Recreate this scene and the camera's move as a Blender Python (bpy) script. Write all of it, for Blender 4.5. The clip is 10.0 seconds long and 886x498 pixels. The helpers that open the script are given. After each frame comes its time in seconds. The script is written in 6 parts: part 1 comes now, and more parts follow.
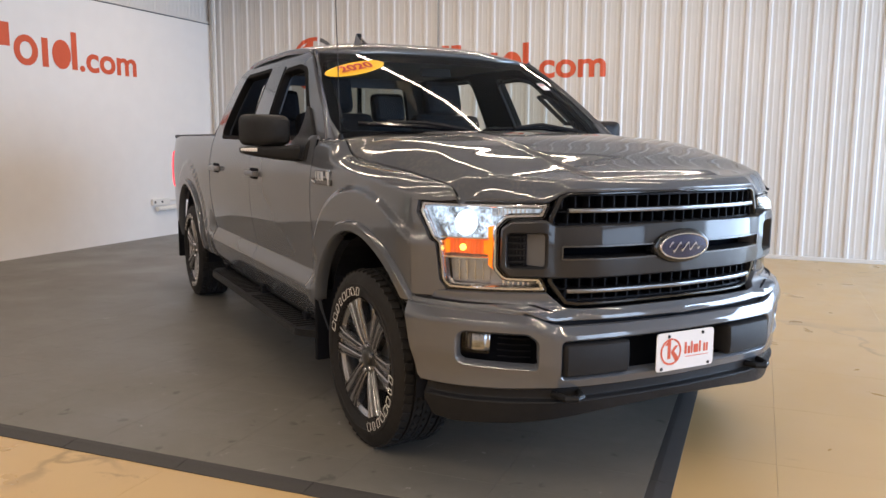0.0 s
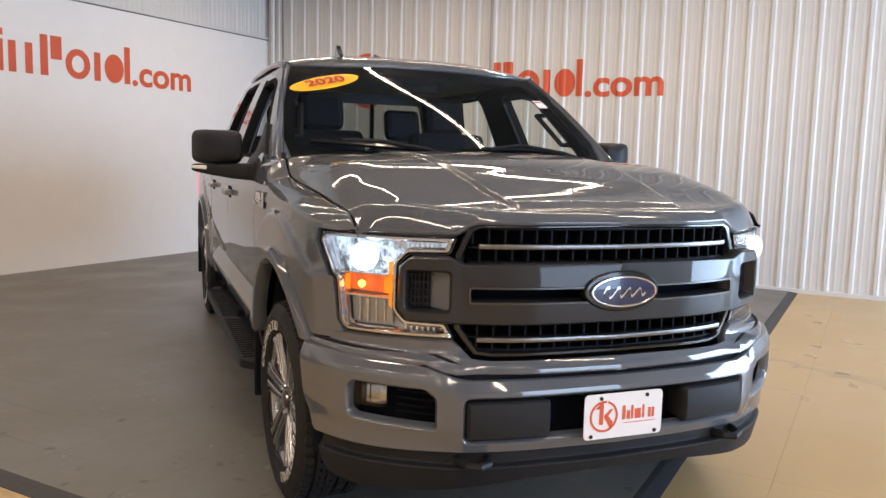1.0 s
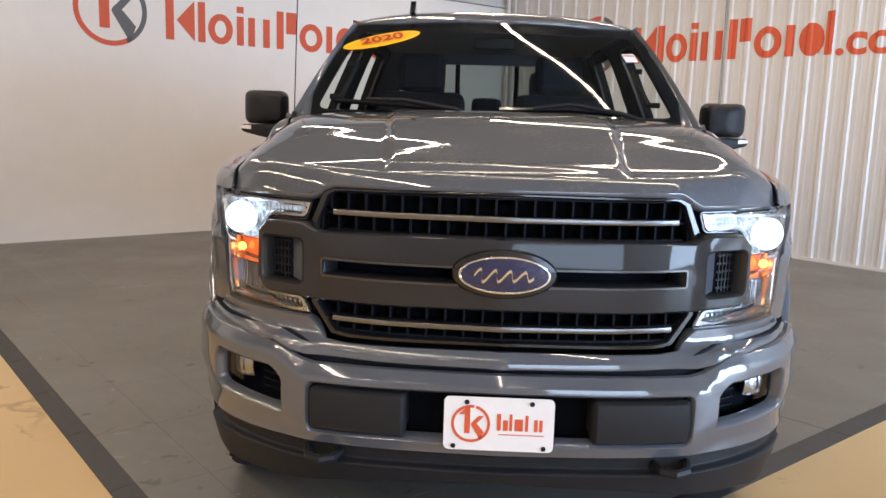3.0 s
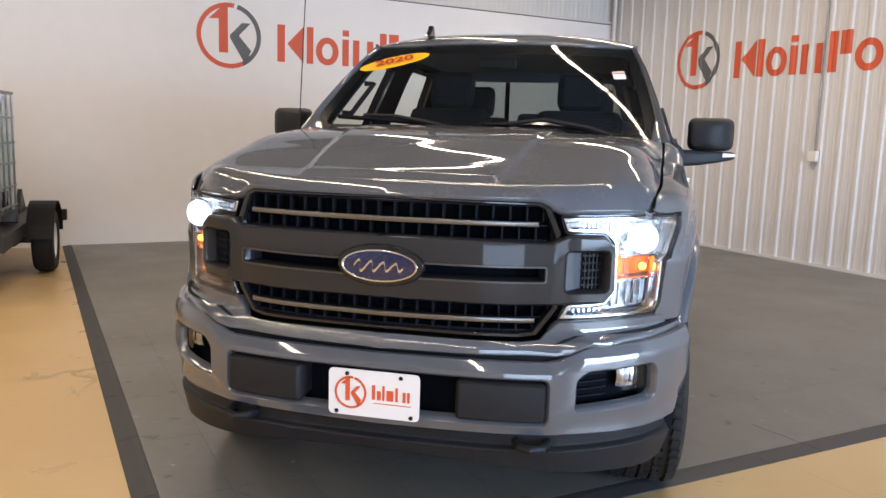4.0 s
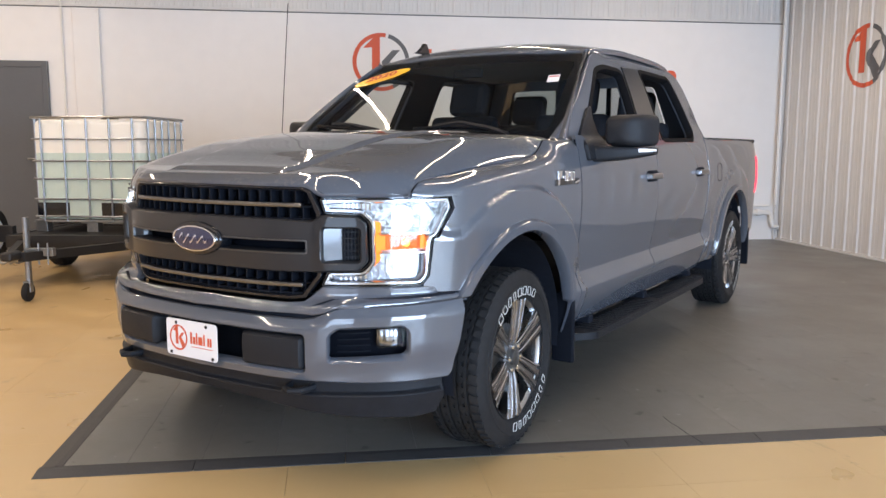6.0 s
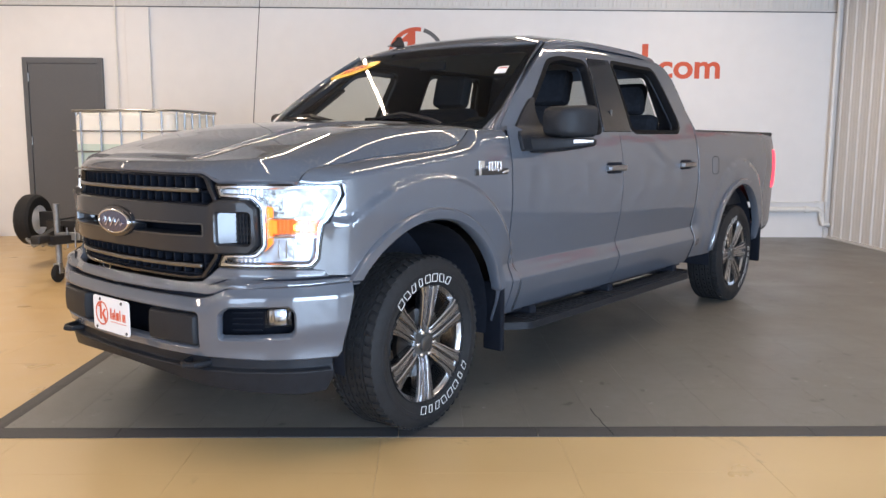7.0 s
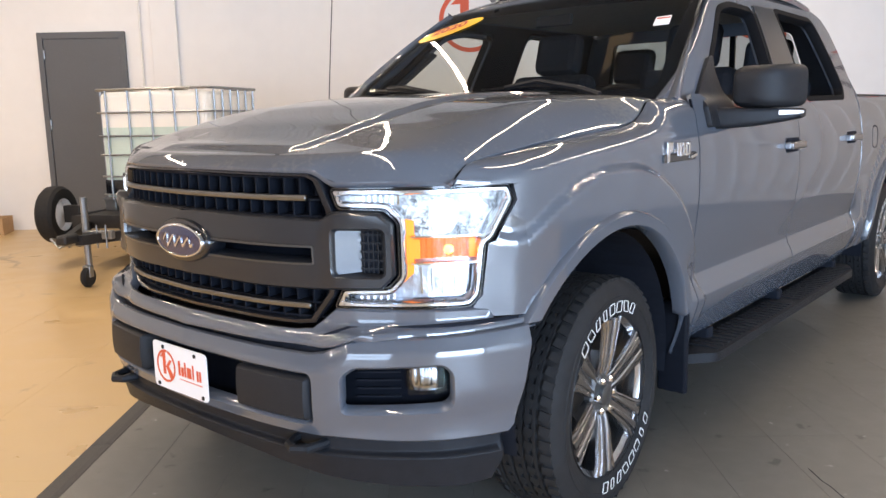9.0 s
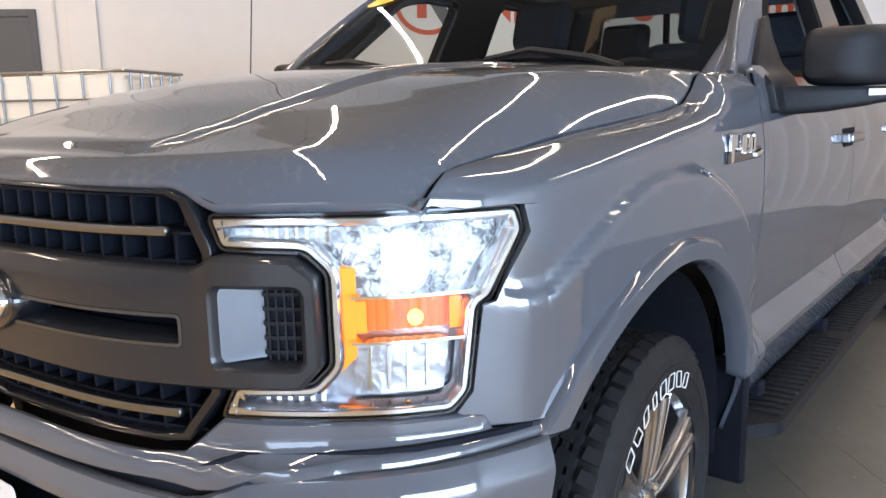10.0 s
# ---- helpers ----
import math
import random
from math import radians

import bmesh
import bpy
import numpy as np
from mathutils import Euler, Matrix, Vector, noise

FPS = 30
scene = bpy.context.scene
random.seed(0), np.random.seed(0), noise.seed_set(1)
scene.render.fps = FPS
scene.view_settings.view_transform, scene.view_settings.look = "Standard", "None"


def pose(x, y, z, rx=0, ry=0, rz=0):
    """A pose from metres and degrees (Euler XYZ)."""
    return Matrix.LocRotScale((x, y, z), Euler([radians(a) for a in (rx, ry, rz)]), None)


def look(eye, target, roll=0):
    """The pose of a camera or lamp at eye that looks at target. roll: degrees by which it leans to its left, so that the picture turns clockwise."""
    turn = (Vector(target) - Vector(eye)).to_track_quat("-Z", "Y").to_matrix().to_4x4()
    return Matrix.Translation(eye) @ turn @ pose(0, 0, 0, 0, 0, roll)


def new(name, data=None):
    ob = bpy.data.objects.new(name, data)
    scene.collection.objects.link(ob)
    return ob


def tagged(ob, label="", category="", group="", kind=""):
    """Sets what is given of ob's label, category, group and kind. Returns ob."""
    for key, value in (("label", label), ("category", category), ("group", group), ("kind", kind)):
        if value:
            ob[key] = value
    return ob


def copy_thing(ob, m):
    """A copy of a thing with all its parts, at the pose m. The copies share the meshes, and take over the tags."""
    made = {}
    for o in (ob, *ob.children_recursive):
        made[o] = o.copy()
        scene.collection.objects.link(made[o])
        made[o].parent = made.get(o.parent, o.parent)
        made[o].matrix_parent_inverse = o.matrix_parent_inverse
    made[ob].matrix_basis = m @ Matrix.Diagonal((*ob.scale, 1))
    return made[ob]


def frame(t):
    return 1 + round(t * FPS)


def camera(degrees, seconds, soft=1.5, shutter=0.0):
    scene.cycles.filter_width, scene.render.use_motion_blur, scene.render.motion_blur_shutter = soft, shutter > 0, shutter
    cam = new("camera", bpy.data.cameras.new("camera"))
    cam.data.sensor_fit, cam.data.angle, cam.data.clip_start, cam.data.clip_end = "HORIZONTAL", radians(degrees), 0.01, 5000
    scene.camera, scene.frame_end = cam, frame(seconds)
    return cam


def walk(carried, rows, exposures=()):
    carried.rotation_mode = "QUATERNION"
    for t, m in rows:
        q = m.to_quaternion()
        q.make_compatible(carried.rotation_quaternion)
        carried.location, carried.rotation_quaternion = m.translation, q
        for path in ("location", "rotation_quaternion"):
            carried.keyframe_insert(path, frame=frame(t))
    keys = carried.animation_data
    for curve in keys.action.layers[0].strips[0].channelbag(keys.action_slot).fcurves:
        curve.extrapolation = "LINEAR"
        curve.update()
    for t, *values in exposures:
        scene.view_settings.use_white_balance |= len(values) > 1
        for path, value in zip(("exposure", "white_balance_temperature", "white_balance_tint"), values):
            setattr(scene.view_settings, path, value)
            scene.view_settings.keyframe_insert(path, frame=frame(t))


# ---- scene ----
cam = camera(58.3, 10.0)
PATH = [
    (0, (-2.301, -3.261, 1.378), (-1.375, -1.51, 1.107), 0.3),
    (0.5, (-1.895, -3.265, 1.375), (-1.072, -1.46, 1.122), 0.8),
    (1, (-1.505, -3.189, 1.402), (-0.798, -1.332, 1.172), 1.4),
    (1.5, (-1.161, -2.96, 1.405), (-0.623, -1.045, 1.195), 1.5),
    (2, (-0.768, -2.892, 1.382), (-0.509, -0.922, 1.151), 2.2),
    (2.5, (-0.444, -2.961, 1.378), (-0.395, -0.98, 1.108), 2.4),
    (3, (-0.104, -3.083, 1.377), (-0.165, -1.109, 1.062), 1.7),
    (3.2, (0.065, -3.11, 1.374), (-0.049, -1.139, 1.061), 1.8),
    (4.3, (1.04, -3.366, 1.395), (0.462, -1.469, 1.133), 1.5),
    (4.5, (1.245, -3.338, 1.385), (0.587, -1.464, 1.145), 1.3),
    (5, (1.731, -3.373, 1.386), (0.921, -1.558, 1.162), 0.6),
    (5.5, (2.169, -3.349, 1.388), (1.219, -1.605, 1.148), 0.3),
    (5.7, (2.321, -3.233, 1.346), (1.32, -1.519, 1.101), 0.2),
    (6.8, (3.213, -2.872, 1.325), (1.988, -1.313, 1.057), 0.2),
    (7, (3.289, -2.707, 1.317), (2.034, -1.173, 1.05), 0.3),
    (7.5, (3.341, -2.501, 1.32), (2.03, -1.015, 1.047), 0.6),
    (8, (3.077, -2.556, 1.302), (1.765, -1.078, 0.994), -0.2),
    (8.5, (2.624, -2.565, 1.32), (1.326, -1.078, 0.996), -0.7),
    (9, (2.215, -2.284, 1.341), (0.936, -0.783, 1.007), -1.1),
    (9.5, (1.856, -1.965, 1.328), (0.605, -0.439, 1.001), -1.0),
    (10, (1.61, -1.585, 1.308), (0.419, -0.018, 0.954), -1.1),
]
EXPOSURES = [(0.0, 0.0), (3.0, 0.04), (5.5, 0.06), (7.0, 0.13), (8.0, 0.17), (9.0, 0.25), (10.0, 0.21)]
walk(cam, [(t, look(eye, target, roll)) for t, eye, target, roll in PATH], EXPOSURES)
# ---- light ----
world = bpy.data.worlds.new("world")
scene.world = world
world.use_nodes = True
world.node_tree.nodes["Background"].inputs[0].default_value = (0.75, 0.85, 1.0, 1)
world.node_tree.nodes["Background"].inputs[1].default_value = 0.15

# ---- room frame: origin in the corner, X along the panelled wall, Y out through it ----
ROOM = pose(0.38, 9.42, 0, 0, 0, 40.5)


def area_lamp(x, y, z, length, width, turn, watts, colour):
    data = bpy.data.lights.new("area_lamp", "AREA")
    data.shape, data.size, data.size_y = "RECTANGLE", length, width
    data.energy, data.color = watts, colour
    ob = new("area_lamp", data)
    ob.matrix_world = ROOM @ pose(x, y, z, 0, 0, turn)
    return ob


CEILING = 4.5
LAMP_Z = 3.95
WARM, DAY = (1.0, 0.80, 0.62), (0.53, 0.715, 1.0)
# long rows of tubes along the bay
ROWS_X = (-2.0, -4.6, -7.2, -10.4, -13.6)
for row_x in ROWS_X:
    lit, watts = {-2.0: (3, 39), -4.6: (3, 19), -7.2: (4, 25)}.get(row_x, (5, 42))
    for k in range(lit):
        area_lamp(row_x, -2.4 - 2.44 * k, LAMP_Z - 0.045, 2.40, 0.04, 90, watts, WARM)
# daylight through the overhead door behind the camera's walk
for dz in (0.75, 2.3):
    day_lamp = area_lamp(-2.75, -14.8, dz, 5.0, 1.35, 0, 430, DAY)
    day_lamp.matrix_world = ROOM @ pose(-2.75, -14.85, dz, 90, 0, 0)
    # added daylight fill for the truck's front, from a second unseen door
    day_lamp = area_lamp(-9.6, -14.8, dz, 3.0, 1.35, 0, 85, DAY)
    day_lamp.matrix_world = ROOM @ pose(-9.6, -14.85, dz, 90, 0, 0)


# ---- materials ----
def material(name, colour, rough=0.5, metal=0.0, vary=0.06, scale=6.0, bump=0.0, bump_scale=60.0, coat=0.0, rough_vary=0.0, fine=40.0, coat_rough=0.04, spec=0.5, coat_ior=1.5):
    m = bpy.data.materials.new(name)
    m.use_nodes = True
    nt = m.node_tree
    b = nt.nodes["Principled BSDF"]
    b.inputs["Roughness"].default_value = rough
    b.inputs["Metallic"].default_value = metal
    b.inputs["Coat Weight"].default_value = coat
    b.inputs["Coat Roughness"].default_value = coat_rough
    b.inputs["Coat IOR"].default_value = coat_ior
    co = nt.nodes.new("ShaderNodeTexCoord")
    n1 = nt.nodes.new("ShaderNodeTexNoise")
    n1.inputs["Scale"].default_value, n1.inputs["Detail"].default_value = scale, 5
    n2 = nt.nodes.new("ShaderNodeTexNoise")
    n2.inputs["Scale"].default_value, n2.inputs["Detail"].default_value = fine, 3
    for n in (n1, n2):
        nt.links.new(co.outputs["Object"], n.inputs["Vector"])
    add = nt.nodes.new("ShaderNodeMath")
    add.operation = "ADD"
    nt.links.new(n1.outputs["Fac"], add.inputs[0])
    nt.links.new(n2.outputs["Fac"], add.inputs[1])
    ramp = nt.nodes.new("ShaderNodeMapRange")
    ramp.inputs["From Min"].default_value, ramp.inputs["From Max"].default_value = 0.6, 1.4
    ramp.inputs["To Min"].default_value, ramp.inputs["To Max"].default_value = 1 - vary, 1 + vary
    nt.links.new(add.outputs[0], ramp.inputs["Value"])
    mul = nt.nodes.new("ShaderNodeVectorMath")
    mul.operation = "SCALE"
    mul.inputs[0].default_value = colour
    nt.links.new(ramp.outputs[0], mul.inputs["Scale"])
    nt.links.new(mul.outputs[0], b.inputs["Base Color"])
    b.inputs["Specular IOR Level"].default_value = spec
    if rough_vary:
        rr = nt.nodes.new("ShaderNodeMapRange")
        rr.inputs["From Min"].default_value, rr.inputs["From Max"].default_value = 0.3, 0.7
        rr.inputs["To Min"].default_value, rr.inputs["To Max"].default_value = rough - rough_vary, rough + rough_vary
        nt.links.new(n1.outputs["Fac"], rr.inputs["Value"])
        nt.links.new(rr.outputs[0], b.inputs["Roughness"])
    if bump:
        n3 = nt.nodes.new("ShaderNodeTexNoise")
        n3.inputs["Scale"].default_value, n3.inputs["Detail"].default_value = bump_scale, 4
        nt.links.new(co.outputs["Object"], n3.inputs["Vector"])
        bp = nt.nodes.new("ShaderNodeBump")
        bp.inputs["Strength"].default_value, bp.inputs["Distance"].default_value = 1.0, bump
        nt.links.new(n3.outputs["Fac"], bp.inputs["Height"])
        nt.links.new(bp.outputs[0], b.inputs["Normal"])
    return m


def glass(name, tint, rough=0.0, ior=1.45):
    m = bpy.data.materials.new(name)
    m.use_nodes = True
    nt = m.node_tree
    nt.nodes.clear()
    out = nt.nodes.new("ShaderNodeOutputMaterial")
    tr = nt.nodes.new("ShaderNodeBsdfTransparent")
    tr.inputs[0].default_value = (*tint, 1)
    gl = nt.nodes.new("ShaderNodeBsdfGlossy")
    gl.inputs["Roughness"].default_value = rough
    fr = nt.nodes.new("ShaderNodeFresnel")
    fr.inputs[0].default_value = ior
    mix = nt.nodes.new("ShaderNodeMixShader")
    nt.links.new(fr.outputs[0], mix.inputs[0])
    nt.links.new(tr.outputs[0], mix.inputs[1])
    nt.links.new(gl.outputs[0], mix.inputs[2])
    nt.links.new(mix.outputs[0], out.inputs[0])
    return m


def glow(name, colour, strength):
    m = bpy.data.materials.new(name)
    m.use_nodes = True
    b = m.node_tree.nodes["Principled BSDF"]
    b.inputs["Base Color"].default_value = (*colour, 1)
    b.inputs["Emission Color"].default_value = (*colour, 1)
    b.inputs["Emission Strength"].default_value = strength
    return m


PAINT = material("paint_grey", (0.074, 0.085, 0.106), 0.6, 0.0, 0.02, 3, coat=1.0, coat_rough=0.05, fine=300, spec=0.15, coat_ior=1.85)
def dusty(m, y0, y1):
    """Grey dust that gathers on a panel towards y1, broken up by noise."""
    nt = m.node_tree
    b = nt.nodes["Principled BSDF"]
    co = nt.nodes.new("ShaderNodeTexCoord")
    sep = nt.nodes.new("ShaderNodeSeparateXYZ")
    nt.links.new(co.outputs["Object"], sep.inputs[0])
    fade = nt.nodes.new("ShaderNodeMapRange")
    fade.inputs["From Min"].default_value, fade.inputs["From Max"].default_value = y0, y1
    fade.inputs["To Min"].default_value, fade.inputs["To Max"].default_value = -0.04, 0.40
    nt.links.new(sep.outputs["Y"], fade.inputs["Value"])
    total = fade.outputs[0]
    for scale, w in ((5.0, 0.8), (70.0, 0.9)):
        n = nt.nodes.new("ShaderNodeTexNoise")
        n.inputs["Scale"].default_value, n.inputs["Detail"].default_value = scale, 6
        nt.links.new(co.outputs["Object"], n.inputs["Vector"])
        mul = nt.nodes.new("ShaderNodeMath")
        mul.operation = "MULTIPLY_ADD"
        mul.inputs[1].default_value, mul.inputs[2].default_value = w, -w / 2
        nt.links.new(n.outputs["Fac"], mul.inputs[0])
        add = nt.nodes.new("ShaderNodeMath")
        add.operation = "ADD"
        nt.links.new(mul.outputs[0], add.inputs[0])
        nt.links.new(total, add.inputs[1])
        total = add.outputs[0]
    clamp = nt.nodes.new("ShaderNodeClamp")
    clamp.inputs["Max"].default_value = 0.6
    nt.links.new(total, clamp.inputs[0])
    mix = nt.nodes.new("ShaderNodeMix")
    mix.data_type = "RGBA"
    mix.inputs["B"].default_value = (0.20, 0.19, 0.17, 1)
    nt.links.new(clamp.outputs[0], mix.inputs["Factor"])
    nt.links.new(b.inputs["Base Color"].links[0].from_socket, mix.inputs["A"])
    nt.links.new(mix.outputs["Result"], b.inputs["Base Color"])
    less = nt.nodes.new("ShaderNodeMapRange")
    less.inputs["From Max"].default_value, less.inputs["To Min"].default_value, less.inputs["To Max"].default_value = 0.6, 0.03, 0.16
    nt.links.new(clamp.outputs[0], less.inputs["Value"])
    nt.links.new(less.outputs[0], b.inputs["Coat Roughness"])
    return m


PAINT_HOOD = dusty(material("paint_grey_dusty", (0.074, 0.085, 0.106), 0.6, 0.0, 0.02, 3, coat=1.0, coat_rough=0.05, fine=300, spec=0.15, coat_ior=1.6), 0.0, 0.48)
PAINT_DARK = material("paint_dark_grey", (0.017, 0.018, 0.021), 0.5, 0.0, 0.03, 3, coat=0.6, coat_rough=0.05, fine=300, spec=0.2)
BLACK_PLASTIC = material("black_plastic", (0.013, 0.0145, 0.018), 0.45, 0, 0.15, 20, bump=0.0004, bump_scale=900, spec=0.2)
PAD_PLASTIC = material("pad_plastic", (0.016, 0.017, 0.020), 0.5, 0, 0.1, 14, bump=0.0004, bump_scale=900, spec=0.22)
GLOSS_BLACK = material("gloss_black", (0.008, 0.009, 0.012), 0.12, 0, 0.1, 10, coat=0.4)
DARK = material("dark_cavity", (0.012, 0.014, 0.020), 0.8, 0, 0.2, 8, spec=0.1)
RUBBER = material("tyre_rubber", (0.019, 0.019, 0.020), 0.62, 0, 0.25, 9, bump=0.0006, bump_scale=300, rough_vary=0.1, spec=0.18)
WHITE_LETTER = material("white_rubber", (0.72, 0.72, 0.70), 0.6, 0, 0.1, 30)
CHROME = material("chrome", (0.82, 0.83, 0.85), 0.08, 1.0, 0.02, 10)
SATIN = material("satin_chrome", (0.22, 0.225, 0.235), 0.3, 1.0, 0.04, 12)
ALLOY = material("wheel_alloy", (0.40, 0.40, 0.41), 0.27, 1.0, 0.03, 20)
ALLOY_DARK = material("wheel_grey", (0.10, 0.10, 0.10), 0.3, 0.7, 0.05, 20)
STEEL = material("steel_disc", (0.10, 0.10, 0.10), 0.35, 1.0, 0.1, 30)
SEAT = material("seat_cloth", (0.022, 0.024, 0.030), 0.9, 0, 0.2, 30, bump=0.001, bump_scale=500, spec=0.15)
TRIM = material("cabin_trim", (0.014, 0.015, 0.018), 0.7, 0, 0.15, 20, spec=0.2)
HEADLINER = material("headliner", (0.20, 0.20, 0.20), 0.95, 0, 0.1, 40)
EMBLEM_BLUE = material("emblem_blue", (0.012, 0.02, 0.075), 0.2, 0.2, 0.1, 30, coat=1.0)
ORANGE = material("sign_orange", (0.62, 0.095, 0.035), 0.55, 0, 0.05, 5)
SIGN_GREY = material("sign_grey", (0.11, 0.11, 0.115), 0.55, 0, 0.05, 5)
PLATE_WHITE = material("plate_white", (0.78, 0.78, 0.80), 0.35, 0, 0.02, 20)
STICKER = material("sticker_yellow", (0.88, 0.50, 0.008), 0.45, 0, 0.03, 20)
STICKER_RED = material("sticker_red", (0.45, 0.03, 0.02), 0.5, 0, 0.05, 20)
WINDSHIELD = glass("windshield_glass", (0.72, 0.77, 0.74), 0.035, 1.40)
CLEAR = glass("lens_clear", (0.93, 0.95, 0.97))
TINTED = glass("tinted_glass", (0.35, 0.38, 0.38))
LED_WHITE = glow("headlamp_glow", (0.80, 0.90, 1.0), 9)
# emission in place of bulb light and glare on the headlamp's reflector
REFLECTOR_GLOW = glow("reflector_glow", (0.70, 0.84, 1.0), 0.6)
AMBER_GLOW = glow("amber_glow", (1.0, 0.22, 0.006), 1.0)
AMBER_BULB = glow("amber_bulb", (1.0, 0.42, 0.06), 6.0)
# weak emission in place of the amber bulb's light on its backing
AMBER_BACK = glow("amber_backing", (1.0, 0.36, 0.12), 0.40)


def patchy(m, scale, lo, hi):
    """Varies a material's emission to imitate the patches that a faceted reflector throws."""
    nt = m.node_tree
    b = nt.nodes["Principled BSDF"]
    co = nt.nodes.new("ShaderNodeTexCoord")
    cells = nt.nodes.new("ShaderNodeTexNoise")
    cells.inputs["Scale"].default_value, cells.inputs["Detail"].default_value, cells.inputs["Distortion"].default_value = scale, 5, 1.5
    cloud = nt.nodes.new("ShaderNodeTexNoise")
    cloud.inputs["Scale"].default_value, cloud.inputs["Detail"].default_value = scale * 0.45, 3
    for n in (cells, cloud):
        nt.links.new(co.outputs["Object"], n.inputs["Vector"])
    both_ways = nt.nodes.new("ShaderNodeMath")
    both_ways.operation = "ADD"
    nt.links.new(cells.outputs["Fac"], both_ways.inputs[0])
    nt.links.new(cloud.outputs["Fac"], both_ways.inputs[1])
    out = nt.nodes.new("ShaderNodeMapRange")
    out.inputs["From Min"].default_value, out.inputs["From Max"].default_value = 0.8, 1.3
    out.inputs["To Min"].default_value, out.inputs["To Max"].default_value = lo, hi
    nt.links.new(both_ways.outputs[0], out.inputs["Value"])
    nt.links.new(out.outputs[0], b.inputs["Emission Strength"])


REFLECTOR_GLOW.node_tree.nodes["Principled BSDF"].inputs["Base Color"].default_value = (0.10, 0.11, 0.12, 1)
patchy(REFLECTOR_GLOW, 60, 0.06, 1.9)
AMBER = glass("amber_lens", (1.0, 0.66, 0.52))
BEZEL = material("lamp_bezel_silver", (0.30, 0.31, 0.33), 0.3, 1.0, 0.04, 20)
# lighter, bluer base than the cross bar: reflected daylight put into the colour
POD_SHEEN = material("pod_sheen", (0.09, 0.10, 0.12), 0.4, 0.0, 0.03, 10, coat=1.0, coat_rough=0.08, spec=0.3)
RED_GLOW = glow("tail_glow", (1.0, 0.03, 0.06), 2.0)
LAMP_SILVER = material("lamp_silver", (0.44, 0.45, 0.47), 0.32, 1.0, 0.06, 40, bump=0.003, bump_scale=45)
LAMP_BEZEL = material("lamp_bezel_chrome", (0.66, 0.67, 0.69), 0.18, 1.0, 0.03, 20)
WALL_WHITE = material("wall_white_panel", (0.78, 0.76, 0.74), 0.55, 0, 0.03, 0.7, bump=0.0008, bump_scale=8, fine=5, rough_vary=0.08)
RIB_WHITE = material("wall_ribbed_steel", (0.65, 0.63, 0.605), 0.35, 0.0, 0.03, 1.2, bump=0.0006, bump_scale=5, fine=4)
# unlit ceiling put into the colour: dark grey, for dimmer reflections and bounce
CEIL_DIM = material("ceiling_grey", (0.20, 0.195, 0.19), 0.7, 0, 0.03, 2)
MAT_GREY = material("mat_grey", (0.150, 0.144, 0.130), 0.41, 0, 0.10, 1.3, bump=0.0007, bump_scale=220, rough_vary=0.10, fine=14)
def worn_mat(m):
    """Adds spilt dark spots, pale scuffs and dust in room coordinates to a mat."""
    nt = m.node_tree
    b = nt.nodes["Principled BSDF"]
    geo = nt.nodes.new("ShaderNodeNewGeometry")
    for n in nt.nodes:
        if n.type == "TEX_NOISE":
            nt.links.new(geo.outputs["Position"], n.inputs["Vector"])
    src = b.inputs["Base Color"].links[0].from_socket
    for scale, lo, hi, colour, amount, warp in ((9.0, 0.66, 0.72, (0.03, 0.029, 0.028), 0.6, 0.3), (2.2, 0.60, 0.80, (0.19, 0.185, 0.18), 0.55, 2.5), (16.0, 0.70, 0.74, (0.34, 0.335, 0.32), 0.7, 0.8)):
        n = nt.nodes.new("ShaderNodeTexNoise")
        n.inputs["Scale"].default_value, n.inputs["Detail"].default_value, n.inputs["Distortion"].default_value = scale, 4, warp
        nt.links.new(geo.outputs["Position"], n.inputs["Vector"])
        cut = nt.nodes.new("ShaderNodeMapRange")
        cut.inputs["From Min"].default_value, cut.inputs["From Max"].default_value, cut.inputs["To Max"].default_value = lo, hi, amount
        nt.links.new(n.outputs["Fac"], cut.inputs["Value"])
        mix = nt.nodes.new("ShaderNodeMix")
        mix.data_type = "RGBA"
        mix.inputs["B"].default_value = (*colour, 1)
        nt.links.new(cut.outputs[0], mix.inputs["Factor"])
        nt.links.new(src, mix.inputs["A"])
        src = mix.outputs["Result"]
    nt.links.new(src, b.inputs["Base Color"])


worn_mat(MAT_GREY)
MAT_BORDER = material("mat_border", (0.040, 0.039, 0.040), 0.6, 0, 0.10, 3, bump=0.0007, bump_scale=220)
DOOR_GREY = material("door_grey", (0.10, 0.105, 0.115), 0.45, 0, 0.05, 3)
GALV = material("galvanised_steel", (0.30, 0.31, 0.32), 0.35, 0.9, 0.12, 25)
TRAILER_BLACK = material("trailer_black", (0.013, 0.013, 0.015), 0.45, 0.0, 0.2, 12)
WHEEL_WHITE = material("white_wheel_rim", (0.72, 0.73, 0.75), 0.35, 0, 0.05, 20)
CARD = material("cardboard", (0.42, 0.26, 0.13), 0.8, 0, 0.1, 10)
PIPE_WHITE = material("white_pipe", (0.74, 0.72, 0.68), 0.4, 0, 0.03, 10)


# ---- mesh tools ----
def tangents(x, y):
    h, d = np.diff(x), np.diff(y) / np.diff(x)
    m = np.empty(len(x))
    m[0], m[-1] = d[0], d[-1]
    for i in range(1, len(x) - 1):
        if d[i - 1] * d[i] <= 0:
            m[i] = 0
        else:
            w1, w2 = 2 * h[i] + h[i - 1], h[i] + 2 * h[i - 1]
            m[i] = (w1 + w2) / (w1 / d[i - 1] + w2 / d[i])
    return m


